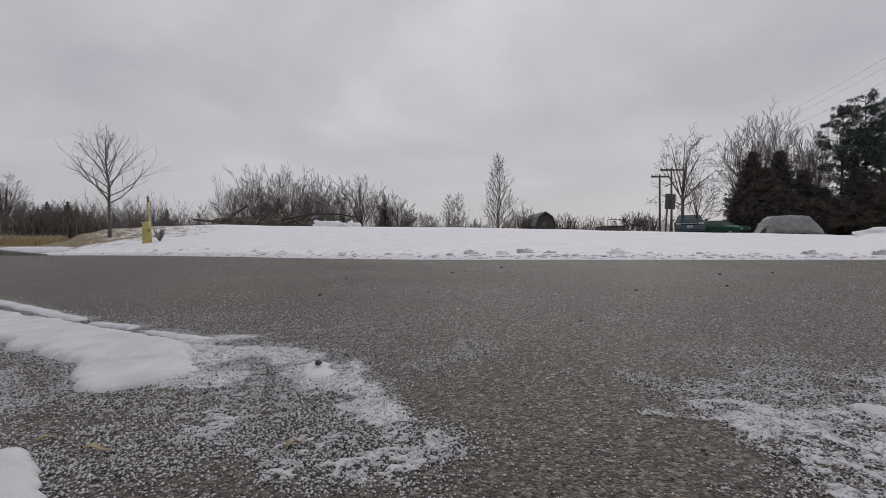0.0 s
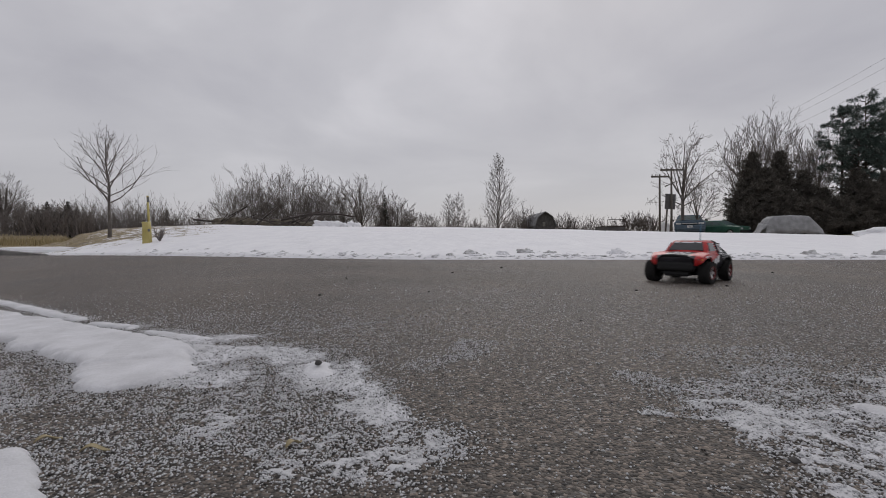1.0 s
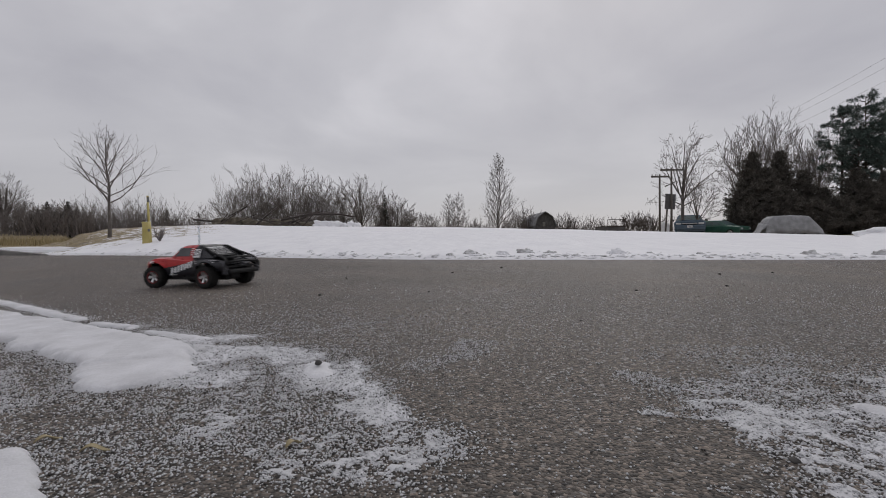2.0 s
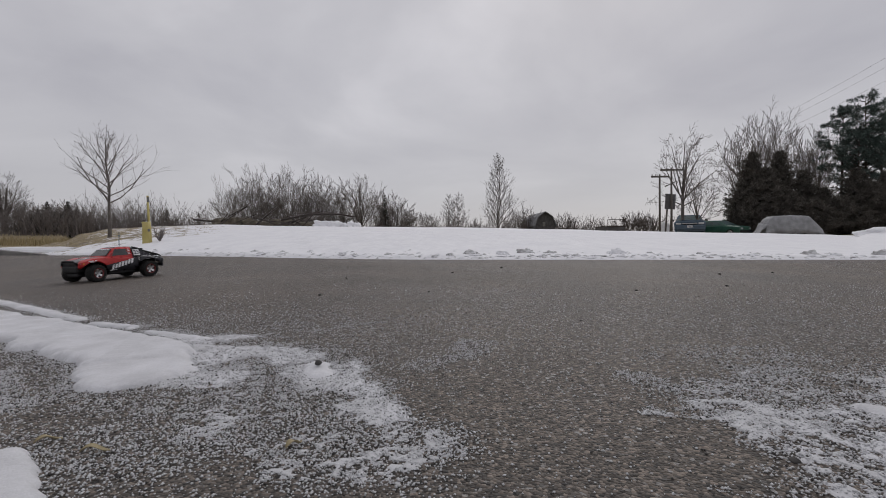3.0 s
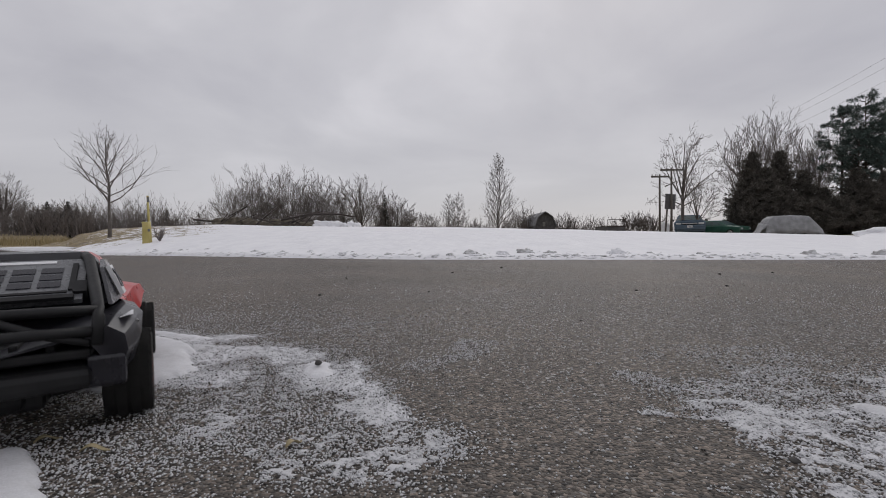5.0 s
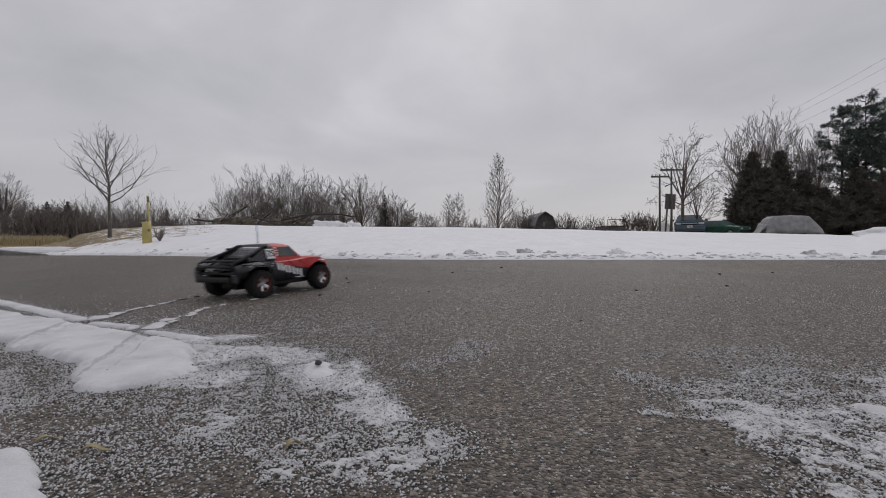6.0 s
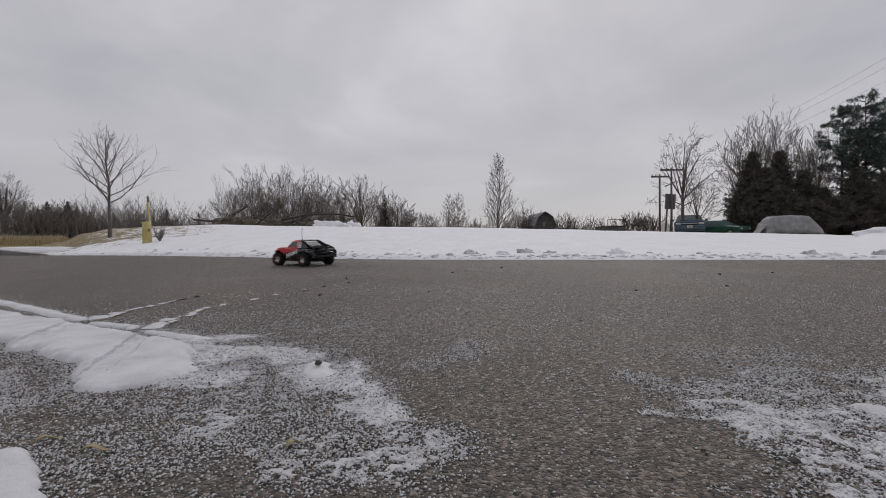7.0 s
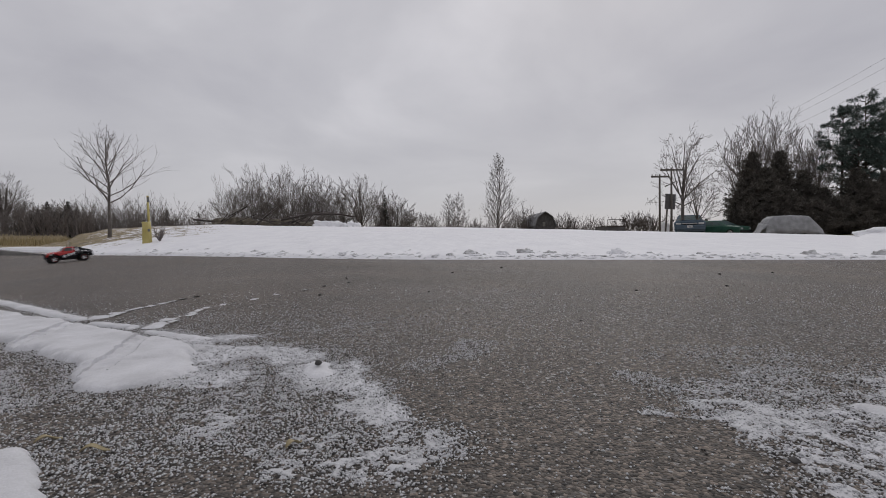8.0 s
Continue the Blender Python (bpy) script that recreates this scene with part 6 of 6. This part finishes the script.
        tagged(new(name, me), label, "ice" if name == "ice_grain" else "grit", kind="stuff")


def build_litter():
    """A few pebbles and leaves on the road; one dark pebble stands for shade in a snow dimple."""
    rng = random.Random(4)
    # the first dark blob, raised onto the snow, stands for a dimple's shadow
    for x, y, s in [(-0.214, 0.775, 0.006), (0.36, 1.20, 0.003), (0.80, 1.9, 0.005), (-0.50, 1.85, 0.006), (-0.93, 1.32, 0.004), (1.3, 2.1, 0.006), (0.47, 0.75, 0.003), (0.33, 0.43, 0.004), (-0.06, 1.9, 0.005), (1.75, 2.9, 0.008), (2.3, 3.2, 0.008), (-0.55, 2.6, 0.006), (0.42, 3.3, 0.010), (0.06, 2.9, 0.007)]:
        bm = bmesh.new()
        bmesh.ops.create_icosphere(bm, subdivisions=2, radius=1.0)
        for v in bm.verts:
            k = 1 + 0.35 * noise.noise(v.co * 1.3 + Vector((x * 10, y * 10, 0)))
            v.co = Vector((v.co.x * s * k * 1.3, v.co.y * s * k, v.co.z * s * 0.7 * k))
        ob = part("pebble", bm, M_GRIT, smooth=True)
        ob.matrix_world = pose(x, y, road_z(x, y) + s * 0.45 + (0.010 if (x, y) == (-0.214, 0.775) else 0), 0, 0, rng.uniform(0, 360))
        tagged(ob, "small dark pebble on the road, one standing for a snow dimple's shade", "pebble", "pebbles on the road")
    for x, y, a in [(-0.368, 0.477, 25), (-0.442, 0.506, 60), (-0.16, 0.48, 70)]:
        vs, fs = [], []
        for i in range(9):
            t = i / 8
            w = 0.0075 * math.sin(math.pi * min(1, t * 0.92 + 0.06)) ** 0.8
            zc = 0.004 + 0.004 * math.sin(t * 5)
            for j in (-1, 0, 1):
                vs.append((0.026 * (t - 0.5), w * 0.6 * j, zc - 0.002 * (j == 0)))
        for i in range(8):
            for j in range(2):
                o = i * 3 + j
                fs.append((o, o + 1, o + 4, o + 3))
        ob = part("fallen_leaf", (vs, fs), M_LEAF, smooth=True)
        so = ob.modifiers.new("thick", "SOLIDIFY")
        so.thickness = 0.0006
        ob.matrix_world = pose(x, y, road_z(x, y) + 0.002, 0, 0, a)
        tagged(ob, "narrow withered tan leaf lying on icy asphalt", "leaf", "fallen leaves")


M_ICE = noisy("ice_grains", [(0.3, (0.47, 0.47, 0.48)), (0.7, (0.68, 0.68, 0.70))], 120, 0.45, bump=0)
M_GRIT = noisy("grit", [(0.3, (0.03, 0.028, 0.027)), (0.7, (0.09, 0.085, 0.08))], 90, 0.8, bump=0.2)
M_LEAF = noisy("withered_leaf", [(0.3, (0.28, 0.23, 0.13)), (0.7, (0.42, 0.36, 0.22))], 60, 0.8, bump=0.1)


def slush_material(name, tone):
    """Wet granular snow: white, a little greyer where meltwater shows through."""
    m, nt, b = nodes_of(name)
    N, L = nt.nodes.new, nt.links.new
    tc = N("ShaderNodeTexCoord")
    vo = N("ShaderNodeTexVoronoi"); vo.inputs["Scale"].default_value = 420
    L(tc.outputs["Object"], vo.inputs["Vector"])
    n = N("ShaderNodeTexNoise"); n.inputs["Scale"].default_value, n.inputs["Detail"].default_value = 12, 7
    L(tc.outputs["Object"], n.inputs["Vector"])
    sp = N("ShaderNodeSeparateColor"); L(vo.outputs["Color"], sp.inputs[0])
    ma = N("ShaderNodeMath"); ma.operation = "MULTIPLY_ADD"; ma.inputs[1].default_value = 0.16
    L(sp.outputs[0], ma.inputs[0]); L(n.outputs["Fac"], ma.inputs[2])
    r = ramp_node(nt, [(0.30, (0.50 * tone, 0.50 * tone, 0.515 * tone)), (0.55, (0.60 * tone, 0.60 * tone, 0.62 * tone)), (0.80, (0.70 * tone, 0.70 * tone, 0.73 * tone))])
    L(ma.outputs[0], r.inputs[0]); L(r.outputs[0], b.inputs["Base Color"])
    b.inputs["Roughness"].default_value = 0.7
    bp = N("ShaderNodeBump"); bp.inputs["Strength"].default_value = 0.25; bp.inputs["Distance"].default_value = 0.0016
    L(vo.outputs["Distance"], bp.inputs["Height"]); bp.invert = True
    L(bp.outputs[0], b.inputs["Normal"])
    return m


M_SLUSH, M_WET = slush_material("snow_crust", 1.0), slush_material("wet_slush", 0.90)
build_slush()
build_grains()
build_litter()


# ---- what moves ----
# seconds, x, y, heading in degrees, steering in degrees
TRUCK_PATH = [(0.0, 5.55, 5.05, 190, 0), (0.3, 3.948, 4.415, 186, 0), (0.5, 2.993, 3.869, 190, 8), (0.8, 1.85, 2.95, 222, 0), (1.0, 1.295, 2.406, 226, -8), (1.2, 0.883, 1.946, 219.2, -22), (1.5, 0.226, 1.572, 172.9, -10), (1.7, -0.42, 1.75, 158, 0),
              (2.1, -1.5, 2.65, 165, 12), (2.5, -2.05, 3.18, 205, 20), (2.8, -2.156, 3.202, 237.6, 18), (3.0, -2.218, 3.072, 246.5, 10), (3.5, -2.042, 2.219, 282.9, 20), (3.7, -1.75, 1.78, 288, 22), (3.8, -1.58, 1.556, 293, 24), (3.9, -1.43, 1.36, 302, 24), (4.0, -1.31, 1.150, 331, 24), (4.1, -1.11, 0.96, 363, 0), (4.2, -0.878, 0.770, 408, -14), (4.3, -0.76, 0.72, 440, -12),
              (4.4, -0.675, 0.70, 459, -8), (4.5, -0.606, 0.655, 477, 0), (4.6, -0.570, 0.632, 481, 0), (4.7, -0.563, 0.626, 482, 0), (4.9, -0.568, 0.632, 482, 0), (5.2, -0.76, 0.89, 478, 0), (5.4, -0.88, 1.17, 466, -8), (5.6, -0.93, 1.48, 452, -15),
              (5.8, -0.883, 1.778, 439.0, -18), (6.0, -0.761, 2.025, 422.5, 0), (6.2, -0.618, 2.29, 421.7, 18), (6.5, -0.554, 2.745, 445.0, 15), (6.7, -0.645, 3.095, 461.5, 15), (7.0, -1.184, 3.894, 504.7, 10), (7.5, -2.709, 5.101, 544.3, 0), (8.0, -5.352, 6.539, 590, 0)]


def truck_pose(x, y, a):
    h = Vector((math.cos(radians(a)), math.sin(radians(a)), 0))
    s = Vector((-h.y, h.x, 0))
    zs = {}
    for i, j in itertools.product((1, -1), (1, -1)):
        q = Vector((x, y, 0)) + h * (i * WB / 2) + s * (j * TRACK)
        zs[i, j] = road_z(q.x, q.y)
    zm = sum(zs.values()) / 4
    fx = (h + Vector((0, 0, (zs[1, 1] + zs[1, -1] - zs[-1, 1] - zs[-1, -1]) / 2 / WB))).normalized()
    fy = (s + Vector((0, 0, (zs[1, 1] + zs[-1, 1] - zs[1, -1] - zs[-1, -1]) / 2 / (2 * TRACK)))).normalized()
    fz = fx.cross(fy).normalized()
    fy = fz.cross(fx)
    m = Matrix((fx, fy, fz)).transposed().to_4x4()
    m.translation = (x, y, zm)
    return m


def along(t):
    """Distance-free reading of the path: place, heading and steering at a time, by smooth steps between rows."""
    for a, b in zip(TRUCK_PATH, TRUCK_PATH[1:]):
        if t <= b[0]:
            f = (t - a[0]) / (b[0] - a[0])
            return [p + (q - p) * f for p, q in zip(a, b)]
    return list(TRUCK_PATH[-1])


def motions():
    walk(truck, [(t, truck_pose(x, y, a)) for t, x, y, a, _ in TRUCK_PATH])
    # the wheels roll with the way covered, held under a quarter turn a step, and the front pair steers
    spin, rows = 0.0, []
    last = along(0)
    for i in range(241):
        t = i / 30
        now = along(t)
        way = math.hypot(now[1] - last[1], now[2] - last[2])
        spin += min(way / WR, radians(78))
        rows.append((t, spin, now[4]))
        last = now
    for w, sx, sy in truck_wheels:
        walk(w, [(t, Matrix.Translation((sx * WB / 2, sy * TRACK, WR)) @ Matrix.Rotation(radians(st) if sx > 0 else 0.0, 4, "Z") @ Matrix.Rotation(sp, 4, "Y")) for t, sp, st in rows])
    # the rear wheels plough the snow out of the ruts and strew it along their tracks
    trails = [[(-1.06, 1.40), (-1.05, 1.63), (-1.02, 1.95)], [(-0.78, 1.22), (-0.80, 1.60), (-0.46, 2.45)]]
    rng = random.Random(8)
    count = [0, 0]
    total = [sum(1 for c in SNOW_CHUNKS if c[2] == k) for k in (0, 1)]
    for ob, o, k, deep in SNOW_CHUNKS:
        f = ((count[k] + 0.5) / total[k]) ** 1.7
        count[k] += 1
        a, b, c = trails[k]
        g = f * 2
        tx, ty = (a[0] + (b[0] - a[0]) * g, a[1] + (b[1] - a[1]) * g) if g < 1 else (b[0] + (c[0] - b[0]) * (g - 1), b[1] + (c[1] - b[1]) * (g - 1))
        tx += rng.uniform(-0.015, 0.015)
        when = 4.98 + 0.33 * max(0.0, o[1] - 0.7) / 0.35
        land = min(when + 0.55 + 0.35 * f, 5.95)
        z1 = road_z(tx, ty) - road_z(o[0], o[1]) - max(0.0, deep - 0.0032)
        start = pose(*o)
        yaw = rng.uniform(62, 84)
        end = pose(tx, ty, z1, 0, 0, yaw)
        mid = pose((o[0] + tx) / 2, (o[1] + ty) / 2, z1 / 2 + 0.015, 0, 0, yaw / 2)
        walk(ob, [(0.0, start), (when, start), ((when + land) / 2, mid), (land, end), (8.0, end)])


motions()
